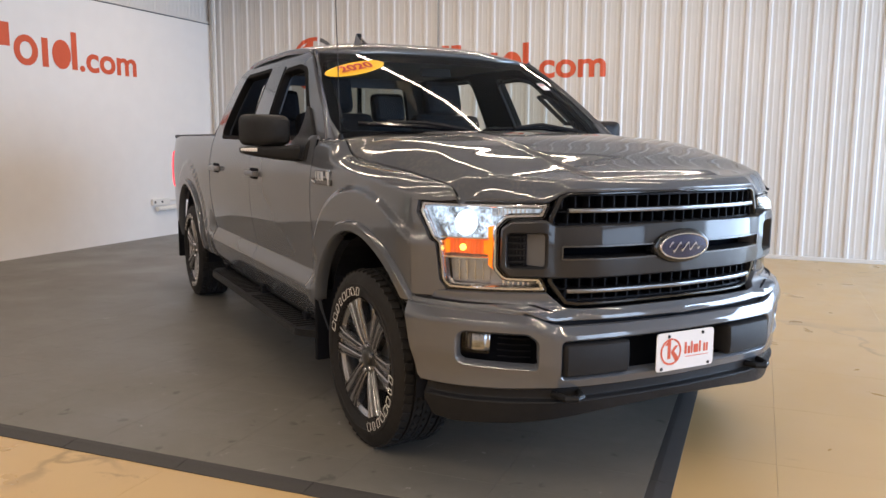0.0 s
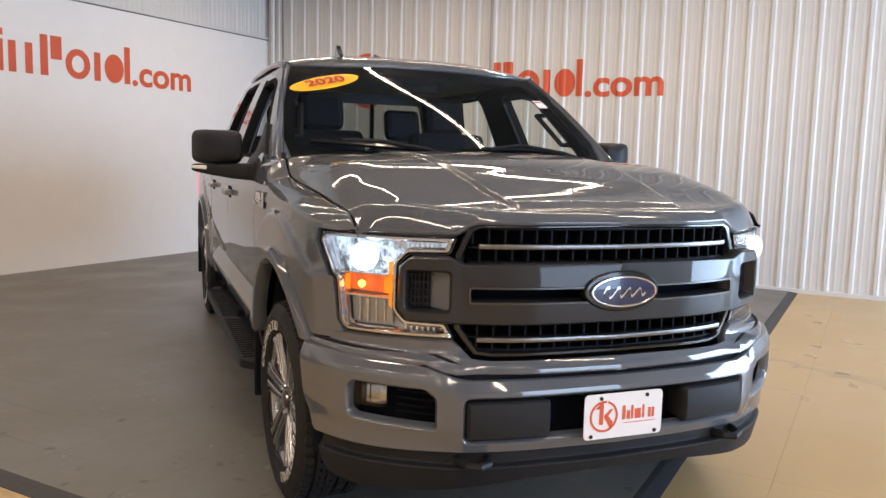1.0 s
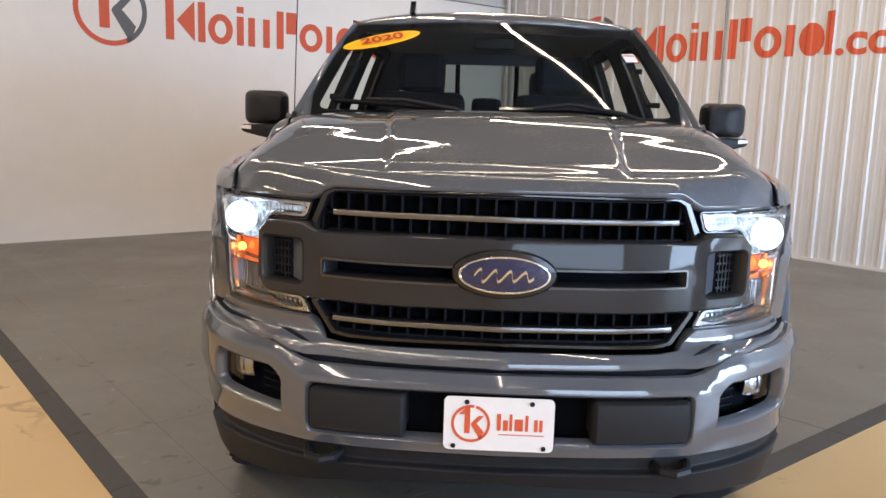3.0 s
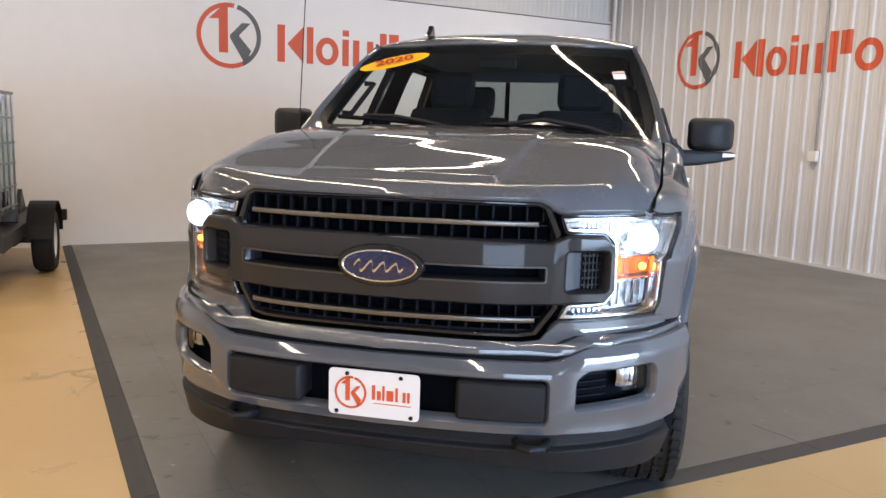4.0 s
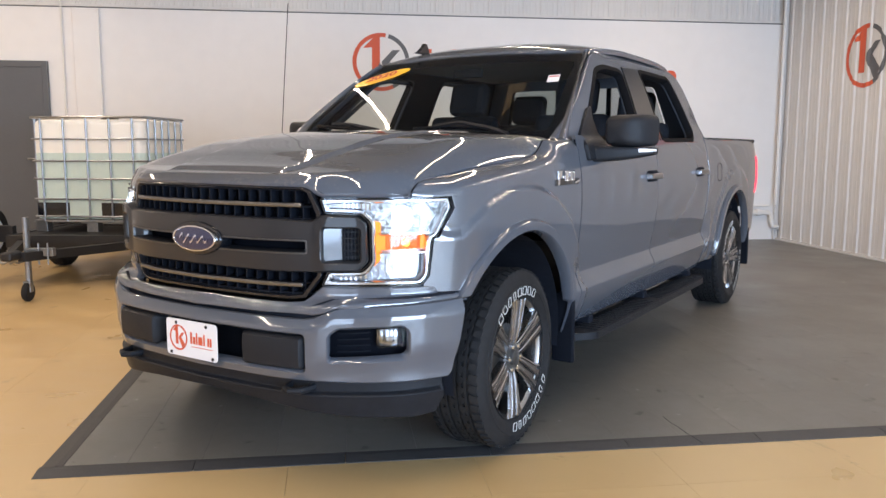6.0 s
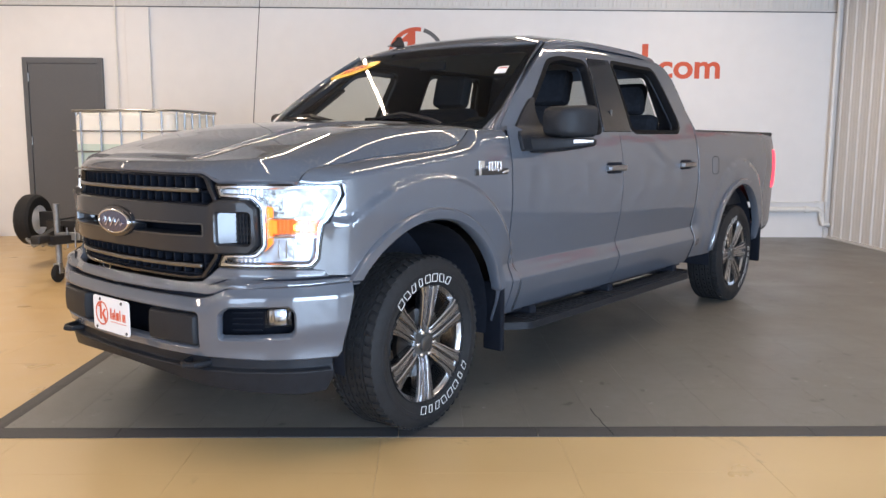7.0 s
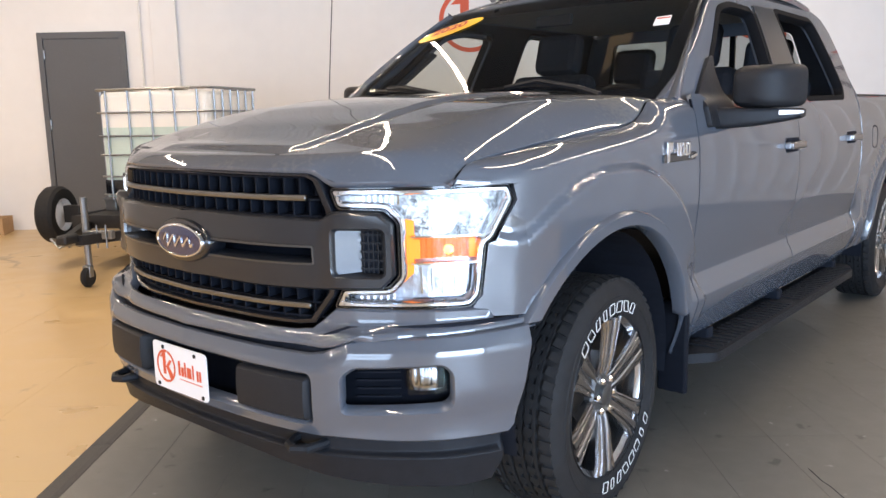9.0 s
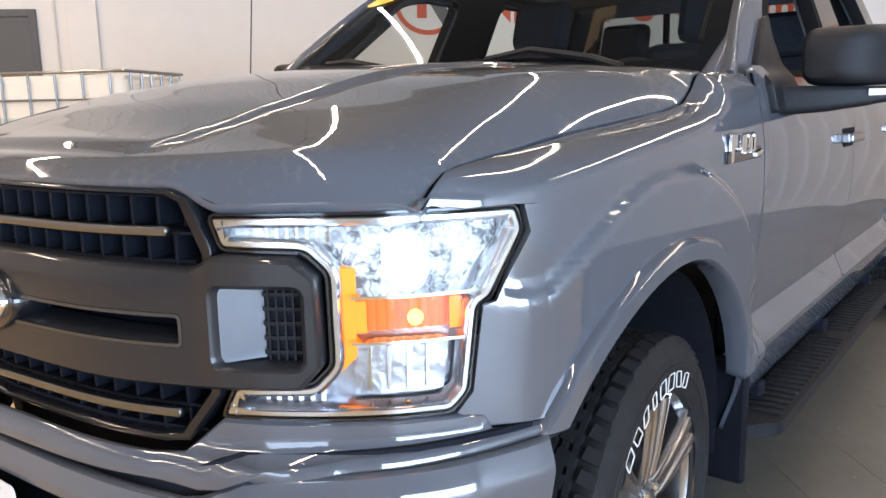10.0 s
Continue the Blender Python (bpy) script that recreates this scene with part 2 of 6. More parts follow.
def curve(*pts):
    """A smooth function through the points (x, y) that never overshoots."""
    x, y = np.array([p[0] for p in pts], float), np.array([p[1] for p in pts], float)
    m = tangents(x, y)

    def f(v):
        v = min(max(v, x[0]), x[-1])
        i = min(int(np.searchsorted(x, v, "right")) - 1, len(x) - 2)
        h = x[i + 1] - x[i]
        t = (v - x[i]) / h
        return float((2 * t**3 - 3 * t**2 + 1) * y[i] + (t**3 - 2 * t**2 + t) * h * m[i] + (3 * t**2 - 2 * t**3) * y[i + 1] + (t**3 - t**2) * h * m[i + 1])
    return f


def step(v, lo, hi):
    t = min(max((v - lo) / (hi - lo), 0.0), 1.0)
    return t * t * (3 - 2 * t)


def link(name, me, mat, parent=None, label=""):
    if mat:
        me.materials.append(mat)
    ob = new(name, me)
    if parent:
        ob.parent = parent
    if label:
        ob["label"] = label
    return ob


def part(name, bm, mat, parent=None, label="", smooth=False):
    me = bpy.data.meshes.new(name)
    bmesh.ops.recalc_face_normals(bm, faces=bm.faces)
    if smooth:
        for f in bm.faces:
            f.smooth = True
        for e in bm.edges:
            if len(e.link_faces) == 2 and e.calc_face_angle(0) > 0.6:
                e.smooth = False
    bm.to_mesh(me)
    bm.free()
    return link(name, me, mat, parent, label)


def rounded(poly, r, n=4):
    """The polygon with its corners filleted."""
    out = []
    k = len(poly)
    for i in range(k):
        p, a, b = Vector(poly[i]), Vector(poly[i - 1]), Vector(poly[(i + 1) % k])
        da, db = (a - p), (b - p)
        q = min(r, da.length * 0.45, db.length * 0.45)
        s, e = p + da.normalized() * q, p + db.normalized() * q
        for j in range(n + 1):
            t = j / n
            out.append(tuple((1 - t) ** 2 * s + 2 * t * (1 - t) * p + t * t * e))
    return out


def area(loop):
    return sum(loop[i - 1][0] * loop[i][1] - loop[i][0] * loop[i - 1][1] for i in range(len(loop))) / 2


def inside(x, y, loop):
    hit = False
    j = len(loop) - 1
    for i in range(len(loop)):
        xi, yi = loop[i]
        xj, yj = loop[j]
        if (yi > y) != (yj > y) and x < (xj - xi) * (y - yi) / (yj - yi) + xi:
            hit = not hit
        j = i
    return hit


def resample(loop, gap):
    out = []
    for i in range(len(loop)):
        a, b = loop[i], loop[(i + 1) % len(loop)]
        n = max(1, int(math.ceil(math.hypot(b[0] - a[0], b[1] - a[1]) / gap)))
        out += [(a[0] + (b[0] - a[0]) * j / n, a[1] + (b[1] - a[1]) * j / n) for j in range(n)]
    return out


def inset(loop, c):
    """The loop moved to its left by c."""
    out = []
    k = len(loop)
    for i in range(k):
        a, p, b = loop[i - 1], loop[i], loop[(i + 1) % k]
        u, v = Vector((p[0] - a[0], p[1] - a[1])), Vector((b[0] - p[0], b[1] - p[1]))
        u = u.normalized() if u.length > 1e-9 else v.normalized()
        v = v.normalized() if v.length > 1e-9 else u
        n1, n2 = Vector((-u.y, u.x)), Vector((-v.y, v.x))
        q = max(1 + n1.dot(n2), 0.5)
        w = (n1 + n2) * (c / q)
        out.append((p[0] + w.x, p[1] + w.y))
    return out


from mathutils.geometry import delaunay_2d_cdt


def sheet(name, loops, at, mat, parent, gap=0.04, thick=0.004, bevel=0.0, flip=False, label="", rows=()):
    """A curved panel: the outline loops[0] with holes loops[1:], in the two coordinates of the surface at(a, b), with thickness and bevelled edges."""
    sides = []
    for i, lp in enumerate(loops):
        lp = [tuple(p) for p in lp]
        if (area(lp) > 0) != (i == 0):
            lp = lp[::-1]
        sides.append(resample(lp, gap))
    front = [inset(lp, bevel) for lp in sides] if bevel else sides
    pts, edges = [], []
    for lp in front:
        s = len(pts)
        pts += [Vector(p) for p in lp]
        edges += [(s + i, s + (i + 1) % len(lp)) for i in range(len(lp))]
    a0, a1 = min(p[0] for p in front[0]), max(p[0] for p in front[0])
    b0, b1 = min(p[1] for p in front[0]), max(p[1] for p in front[0])
    close = gap * 0.45
    edge_pts = np.array([tuple(p) for p in pts])
    bs = sorted(set(list(np.arange(b0 + gap / 2, b1, gap)) + list(rows)))
    for i, a in enumerate(np.arange(a0 + gap / 2, a1, gap)):
        for b in bs:
            if sum(inside(a, b, lp) for lp in front) % 2 and np.min(np.abs(edge_pts - (a, b)).sum(1)) > close:
                pts.append(Vector((a, b)))
    vs, _, fs, *_ = delaunay_2d_cdt(pts, edges, [], 0, 1e-7)
    tris = []
    for f in fs:
        p, q, r = (vs[i] for i in f)
        cx, cy = (p.x + q.x + r.x) / 3, (p.y + q.y + r.y) / 3
        ar = (q.x - p.x) * (r.y - p.y) - (q.y - p.y) * (r.x - p.x)
        if abs(ar) < 1e-10 or sum(inside(cx, cy, lp) for lp in front) % 2 == 0:
            continue
        f = list(f) if ar > 0 else list(f)[::-1]
        tris.append(f[::-1] if flip else f)

    def normal(a, b):
        e = 0.003
        n = (at(a + e, b) - at(a - e, b)).cross(at(a, b + e) - at(a, b - e))
        n = n.normalized() if n.length > 0 else Vector((0, 0, 1))
        return -n if flip else n
    verts, normals, faces, smooth = [], [], [], []
    for v in vs:
        n = normal(v.x, v.y)
        verts.append(at(v.x, v.y))
        normals.append(n)
    faces += tris
    smooth += [True] * len(tris)
    for lp, outer in zip(front, sides):
        k = len(lp)
        s = len(verts)
        ns = [normal(*p) for p in lp]
        for p, n in zip(lp, ns):
            verts.append(at(*p))
            normals.append(Vector((0, 0, 0)))
        for p, n in zip(outer, ns):
            verts.append(at(*p) - n * bevel)
            normals.append(Vector((0, 0, 0)))
        for p, n in zip(outer, ns):
            verts.append(at(*p) - n * (thick + bevel))
            normals.append(Vector((0, 0, 0)))
        for i in range(k):
            j = (i + 1) % k
            for r in ((0, 1, 2) if bevel else (1, 2))[:-1]:
                f = [s + r * k + i, s + (r + 1) * k + i, s + (r + 1) * k + j, s + r * k + j]
                faces.append(f[::-1] if flip else f)
                smooth.append(False)
    me = bpy.data.meshes.new(name)
    me.from_pydata([tuple(v) for v in verts], [], faces)
    me.polygons.foreach_set("use_smooth", smooth)
    me.update()
    me.normals_split_custom_set_from_vertices([tuple(n) for n in normals])
    return link(name, me, mat, parent, label)


def box(bm, x0, x1, y0, y1, z0, z1, bevel=0.0, m=None, segments=2):
    r = bmesh.ops.create_cube(bm, size=1, matrix=Matrix.Translation(((x0 + x1) / 2, (y0 + y1) / 2, (z0 + z1) / 2)) @ Matrix.Diagonal((x1 - x0, y1 - y0, z1 - z0, 1)))
    vs = r["verts"]
    if bevel:
        es = list({e for v in vs for e in v.link_edges})
        q = bmesh.ops.bevel(bm, geom=es, offset=bevel, segments=segments, affect="EDGES", profile=0.5)
        vs = list({v for f in q["faces"] for v in f.verts} | {v for v in vs if v.is_valid})
    if m:
        bmesh.ops.transform(bm, matrix=m, verts=vs)
    return bm


def block(x0, x1, y0, y1, z0, z1, bevel=0.0, m=None):
    return box(bmesh.new(), x0, x1, y0, y1, z0, z1, bevel, m)


def rod(bm, a, b, r, n=8, r2=None):
    a, b = Vector(a), Vector(b)
    m = Matrix.Translation((a + b) / 2) @ (b - a).to_track_quat("Z", "Y").to_matrix().to_4x4()
    bmesh.ops.create_cone(bm, cap_ends=True, segments=n, radius1=r, radius2=r if r2 is None else r2, depth=(b - a).length, matrix=m)
    return bm


def tube(bm, pts, r, n=8):
    """A tube along the points."""
    pts = [Vector(p) for p in pts]
    rings = []
    up = Vector((0, 0, 1))
    for i, p in enumerate(pts):
        d = (pts[min(i + 1, len(pts) - 1)] - pts[max(i - 1, 0)]).normalized()
        if abs(d.dot(up)) > 0.95:
            up = Vector((1, 0, 0)) if abs(d.x) < 0.9 else Vector((0, 1, 0))
        u = d.cross(up).normalized()
        w = u.cross(d)
        rings.append([bm.verts.new(p + (u * math.cos(2 * math.pi * k / n) + w * math.sin(2 * math.pi * k / n)) * r) for k in range(n)])
    for a, b in zip(rings, rings[1:]):
        for k in range(n):
            bm.faces.new((a[k], a[(k + 1) % n], b[(k + 1) % n], b[k]))
    bm.faces.new(rings[0][::-1])
    bm.faces.new(rings[-1])
    return bm


def lathe(bm, profile, n=48, m=None, closed=False):
    """Turns the profile of (radius, x) about the x axis."""
    rings = [[bm.verts.new((x, r * math.cos(2 * math.pi * k / n), r * math.sin(2 * math.pi * k / n))) for k in range(n)] for r, x in profile]
    pairs = list(zip(rings, rings[1:])) + ([(rings[-1], rings[0])] if closed else [])
    for a, b in pairs:
        for k in range(n):
            bm.faces.new((a[k], a[(k + 1) % n], b[(k + 1) % n], b[k]))
    if m:
        bmesh.ops.transform(bm, matrix=m, verts=[v for r in rings for v in r])
    return bm


def prism(bm, poly, z0, z1, m=None):
    """The polygon in x, y, pulled up from z0 to z1."""
    a = [bm.verts.new((p[0], p[1], z0)) for p in poly]
    b = [bm.verts.new((p[0], p[1], z1)) for p in poly]
    k = len(poly)
    for i in range(k):
        bm.faces.new((a[i], a[(i + 1) % k], b[(i + 1) % k], b[i]))
    bm.faces.new(a[::-1])
    bm.faces.new(b)
    if m:
        bmesh.ops.transform(bm, matrix=m, verts=a + b)
    return bm


def empty(name, m=None):
    ob = new(name)
    ob.empty_display_size = 0.2
    if m is not None:
        ob.matrix_world = m
    return ob

# ---- structure ----
def concrete():
    m = bpy.data.materials.new("polished_concrete")
    m.use_nodes = True
    nt = m.node_tree
    b = nt.nodes["Principled BSDF"]
    co = nt.nodes.new("ShaderNodeTexCoord")
    big = nt.nodes.new("ShaderNodeTexNoise")
    big.inputs["Scale"].default_value, big.inputs["Detail"].default_value = 0.55, 8
    mid = nt.nodes.new("ShaderNodeTexNoise")
    mid.inputs["Scale"].default_value, mid.inputs["Detail"].default_value = 3.2, 9
    mid.inputs["Distortion"].default_value = 0.4
    fine = nt.nodes.new("ShaderNodeTexNoise")
    fine.inputs["Scale"].default_value, fine.inputs["Detail"].default_value = 45, 4
    for n in (big, mid, fine):
        nt.links.new(co.outputs["Object"], n.inputs["Vector"])
    ramp = nt.nodes.new("ShaderNodeValToRGB")
    ramp.color_ramp.elements[0].position, ramp.color_ramp.elements[0].color = 0.34, (0.50, 0.345, 0.160, 1)
    ramp.color_ramp.elements[1].position, ramp.color_ramp.elements[1].color = 0.66, (0.59, 0.430, 0.218, 1)
    mix = nt.nodes.new("ShaderNodeMix")
    mix.data_type = "FLOAT"
    mix.inputs[0].default_value = 0.32
    nt.links.new(big.outputs["Fac"], mix.inputs[2])
    nt.links.new(mid.outputs["Fac"], mix.inputs[3])
    nt.links.new(mix.outputs[0], ramp.inputs[0])
    # brown drips and stains
    stain = nt.nodes.new("ShaderNodeTexNoise")
    stain.inputs["Scale"].default_value, stain.inputs["Detail"].default_value = 1.5, 10
    stain.inputs["Roughness"].default_value, stain.inputs["Distortion"].default_value = 0.68, 2.0
    nt.links.new(co.outputs["Object"], stain.inputs["Vector"])
    cut = nt.nodes.new("ShaderNodeMapRange")
    cut.inputs["From Min"].default_value, cut.inputs["From Max"].default_value = 0.63, 0.71
    nt.links.new(stain.outputs["Fac"], cut.inputs["Value"])
    over = nt.nodes.new("ShaderNodeMix")
    over.data_type = "RGBA"
    over.inputs["B"].default_value = (0.20, 0.14, 0.075, 1)
    soft = nt.nodes.new("ShaderNodeMath")
    soft.operation = "MULTIPLY"
    soft.inputs[1].default_value = 0.5
    nt.links.new(cut.outputs[0], soft.inputs[0])
    nt.links.new(soft.outputs[0], over.inputs["Factor"])
    nt.links.new(ramp.outputs[0], over.inputs["A"])
    veins = nt.nodes.new("ShaderNodeTexVoronoi")
    veins.feature = "DISTANCE_TO_EDGE"
    veins.inputs["Scale"].default_value = 0.55
    bent = nt.nodes.new("ShaderNodeVectorMath")
    bent.operation = "MULTIPLY_ADD"
    bent.inputs[1].default_value = (0.55, 0.55, 0.0)
    nt.links.new(mid.outputs["Color"], bent.inputs[0])
    nt.links.new(co.outputs["Object"], bent.inputs[2])
    nt.links.new(bent.outputs[0], veins.inputs["Vector"])
    thin = nt.nodes.new("ShaderNodeMapRange")
    thin.inputs["From Min"].default_value, thin.inputs["From Max"].default_value = 0.004, 0.022
    thin.inputs["To Min"].default_value, thin.inputs["To Max"].default_value = 0.55, 0.0
    nt.links.new(veins.outputs["Distance"], thin.inputs["Value"])
    some = nt.nodes.new("ShaderNodeMapRange")
    some.inputs["From Min"].default_value, some.inputs["From Max"].default_value = 0.48, 0.60
    nt.links.new(big.outputs["Fac"], some.inputs["Value"])
    part_of = nt.nodes.new("ShaderNodeMath")
    part_of.operation = "MULTIPLY"
    nt.links.new(thin.outputs[0], part_of.inputs[0])
    nt.links.new(some.outputs[0], part_of.inputs[1])
    lined = nt.nodes.new("ShaderNodeMix")
    lined.data_type = "RGBA"
    lined.inputs["B"].default_value = (0.17, 0.115, 0.06, 1)
    nt.links.new(part_of.outputs[0], lined.inputs["Factor"])
    nt.links.new(over.outputs["Result"], lined.inputs["A"])
    nt.links.new(lined.outputs["Result"], b.inputs["Base Color"])
    rr = nt.nodes.new("ShaderNodeMapRange")
    rr.inputs["From Min"].default_value, rr.inputs["From Max"].default_value = 0.3, 0.7
    rr.inputs["To Min"].default_value, rr.inputs["To Max"].default_value = 0.26, 0.44
    nt.links.new(mid.outputs["Fac"], rr.inputs["Value"])
    nt.links.new(rr.outputs[0], b.inputs["Roughness"])
    bp = nt.nodes.new("ShaderNodeBump")
    bp.inputs["Strength"].default_value, bp.inputs["Distance"].default_value = 0.5, 0.0006
    nt.links.new(fine.outputs["Fac"], bp.inputs["Height"])
    nt.links.new(bp.outputs[0], b.inputs["Normal"])
    return m


CONCRETE = concrete()
JOINT = material("joint_filler", (0.36, 0.25, 0.125), 0.8, 0, 0.2, 5)
X0, Y0 = -17.0, -15.0


def setting(name, bm, mat, label, category):
    ob = part(name, bm, mat)
    ob.matrix_world = ROOM
    return tagged(ob, label, category, kind="structure")


# concrete slabs, with sawn joints between them
floor = setting("floor", block(X0, 0.3, Y0, 0.3, -0.25, -0.034), JOINT, "tan polished concrete floor with sawn joints and stains", "floor")


def slab(x0, x1, y0, y1):
    ob = part("slab", block(x0 + 0.0006, x1 - 0.0006, y0 + 0.0006, y1 - 0.0006, -0.034, -0.014), CONCRETE, floor)
    return ob


CELL = 0.805
for i in range(21):
    for j in range(19):
        x1, y1 = 0.3 - 0.53 - (i - 1) * CELL, 0.3 - 0.29 - (j - 1) * CELL
        x1, y1, x0, y0 = min(x1, 0.3), min(y1, 0.3), max(x1 - CELL, X0), max(y1 - CELL, Y0)
        if x0 > -7.4 and y0 > -7.4 or x1 <= x0 or y1 <= y0:
            continue
        slab(x0, x1, y0, y1)

SEAM = 3.11
wall_a = setting("wall_panelled", block(X0, 0.3, 0.0, 0.25, -0.05, SEAM), WALL_WHITE, "white painted lower wall of smooth panels", "wall")
wall_c = setting("wall_upper", block(X0, 0.3, 0.03, 0.25, SEAM, CEILING), RIB_WHITE, "white ribbed steel wall above the panels", "wall")
wall_b = setting("wall_ribbed", block(0.03, 0.3, Y0, 0.25, -0.05, CEILING), RIB_WHITE, "white ribbed steel sheet wall", "wall")
setting("wall_behind", block(X0, 0.3, Y0 - 0.25, Y0, -0.05, CEILING), WALL_WHITE, "white painted wall with an overhead door", "wall")
setting("wall_far", block(X0 - 0.25, X0, Y0 - 0.25, 0.25, -0.05, CEILING), WALL_WHITE, "white painted wall", "wall")
setting("ceiling", block(X0, 0.3, Y0, 0.3, CEILING, CEILING + 0.2), CEIL_DIM, "unseen steel ceiling high over the bay, coloured dark as if unlit", "ceiling")


def rib_sheet(name, length, z0, z1, pitch, parent, m, first=0.0, deep=0.017):
    """Steel cladding: broad raised ribs with two small stiffening beads in each pan."""
    prof = []
    n = int(length / pitch)
    for i in range(n + 1):
        s = first + i * pitch
        prof += [(s - 0.034, 0), (s - 0.018, deep), (s + 0.018, deep), (s + 0.034, 0)]
        for k in (1, 2):
            c = s + pitch * k / 3
            prof += [(c - 0.016, 0), (c - 0.007, 0.003), (c + 0.007, 0.003), (c + 0.016, 0)]
    prof = [p for p in prof if 0 <= p[0] <= length]
    bm = bmesh.new()
    lo = [bm.verts.new((s, -d, z0)) for s, d in prof]
    hi = [bm.verts.new((s, -d, z1)) for s, d in prof]
    for i in range(len(prof) - 1):
        bm.faces.new((lo[i], lo[i + 1], hi[i + 1], hi[i]))
    me = bpy.data.meshes.new(name)
    bm.to_mesh(me)
    bm.free()
    ob = link(name, me, RIB_WHITE, parent)
    ob.matrix_world = m
    return ob


PITCH, RIB0 = 0.243, 0.139
sheet_b = rib_sheet("cladding", 14.9, 0.0, CEILING, PITCH, wall_b, pose(0, 0, 0), RIB0 - 0.02)
sheet_b.matrix_basis = pose(0.028, -0.02, 0, 0, 0, -90)
sheet_a = rib_sheet("cladding", 16.9, SEAM + 0.03, CEILING, PITCH, wall_c, pose(0, 0, 0), deep=0.010)
sheet_a.matrix_basis = pose(X0 + 0.05, 0.028, 0)

# flashing over the seam, corner trim, base trim
setting("trim_seam", block(X0, -0.04, -0.022, 0.0, SEAM, SEAM + 0.03, 0.004), RIB_WHITE, "white folded steel flashing along the wall", "trim")
# the flashing's shadow, laid on the wall as a dark strip
setting("trim_shadow_line", block(X0, -0.045, -0.006, 0.0, SEAM - 0.013, SEAM - 0.001), DOOR_GREY, "dark strip standing in for the shadow under the wall flashing", "trim")
setting("trim_corner", block(-0.04, 0.024, -0.05, -0.004, 0.0, CEILING, 0.006), RIB_WHITE, "white steel corner trim", "trim")
setting("trim_base", block(-0.012, 0.026, Y0, -0.06, -0.014, 0.03, 0.003), RIB_WHITE, "white base trim along the ribbed wall", "trim")
for z in (1.67, 1.34):
    setting("trim_joint", block(-9.3, -0.05, -0.0025, 0.0, z, z + 0.006), WALL_WHITE, "thin horizontal joint in the wall panels", "trim")
setting("pilaster", block(-9.72, -9.40, -0.055, 0.0, -0.014, SEAM - 0.02, 0.006), WALL_WHITE, "white boxed column on the wall", "column")


# ---- black mat of square tiles, with ramped edges ----
mat_thing = empty("floor_mat", ROOM)
tagged(mat_thing, "dark grey rubber floor tiles under the truck", "floor mat", kind="structure")
MX, MY = -7.61, -7.55


def tile_mesh(w, h):
    bm = bmesh.new()
    g = 0.0003
    box(bm, g, w - g, g, h - g, -0.0135, 0.0, 0.0007, segments=1)
    me = bpy.data.meshes.new("tile")
    bmesh.ops.recalc_face_normals(bm, faces=bm.faces)
    bm.to_mesh(me)
    bm.free()
    me.materials.append(MAT_GREY)
    return me


cols = [MX, -7.35] + [-7.35 + 0.31 * k for k in range(1, 24)] + [-0.004]
lines = [MY, -6.98] + [-6.98 + 0.62 * k for k in range(1, 12)] + [-0.004]
made = {}
for x0, x1 in zip(cols, cols[1:]):
    for y0, y1 in zip(lines, lines[1:]):
        key = (round(x1 - x0, 3), round(y1 - y0, 3))
        if key not in made:
            made[key] = tile_mesh(*key)
        ob = new("tile", made[key])
        ob.parent = mat_thing
        ob.matrix_basis = pose(x0, y0, 0)


def ramp(x0, x1, flat, slope, m):
    """A ramped edge strip along x."""
    bm = bmesh.new()
    p = [(0, -0.0138), (0, 0.0), (-flat, 0.0), (-slope, -0.010), (-slope, -0.0138)]
    a = [bm.verts.new((x0, y, z)) for y, z in p]
    b = [bm.verts.new((x1, y, z)) for y, z in p]
    for i in range(5):
        bm.faces.new((a[i], a[(i + 1) % 5], b[(i + 1) % 5], b[i]))
    bm.faces.new(a)
    bm.faces.new(b[::-1])
    ob = part("edge_ramp", bm, MAT_BORDER, mat_thing, "darker ramped rubber edge")
    ob.matrix_basis = m
    return ob


for i in range(12):
    ramp(i * 0.6385 + 0.0015, (i + 1) * 0.6385 - 0.0015, 0.03, 0.095, pose(MX - 0.095, MY - 0.0015, 0))
    ramp(i * 0.629 + 0.0015, (i + 1) * 0.629 - 0.0015, 0.03, 0.095, pose(MX - 0.0015, 0, 0, 0, 0, -90))

# a ragged cut through the mat beside the driver's side
cut_bm = bmesh.new()
spine = [(1.43, 0.735), (1.50, 0.655), (1.535, 0.63), (1.60, 0.56), (1.655, 0.515), (1.70, 0.468)]
for (xa, ya), (xb, yb) in zip(spine, spine[1:]):
    d = Vector((xb - xa, yb - ya, 0)).normalized().cross(Vector((0, 0, 0.0022)))
    quad = [Vector((xa, ya, 0.0006)) - d, Vector((xb, yb, 0.0006)) - d, Vector((xb, yb, 0.0006)) + d, Vector((xa, ya, 0.0006)) + d]
    cut_bm.faces.new([cut_bm.verts.new(ROOM.inverted() @ q) for q in quad])
part("mat_cut", cut_bm, DARK, mat_thing, "dark ragged cut in the mat")

GAP = material("gap_black", (0.006, 0.007, 0.010), 0.9, 0, 0.1, 8, spec=0.0)
# ---- the truck: y = 0 at the front axle, nose towards -y ----
truck = empty("pickup_truck", pose(0, 0, 0))
tagged(truck, "grey crew-cab pickup truck with headlamps lit and side windows down", "pickup truck")
HUB = 0.40
REAR = 3.988

plan_x = curve((0, 0), (0.301, 0.30), (0.563, 0.55), (0.838, 0.78), (1.03, 0.90), (1.173, 0.958), (1.375, 0.985), (1.6, 0.992))
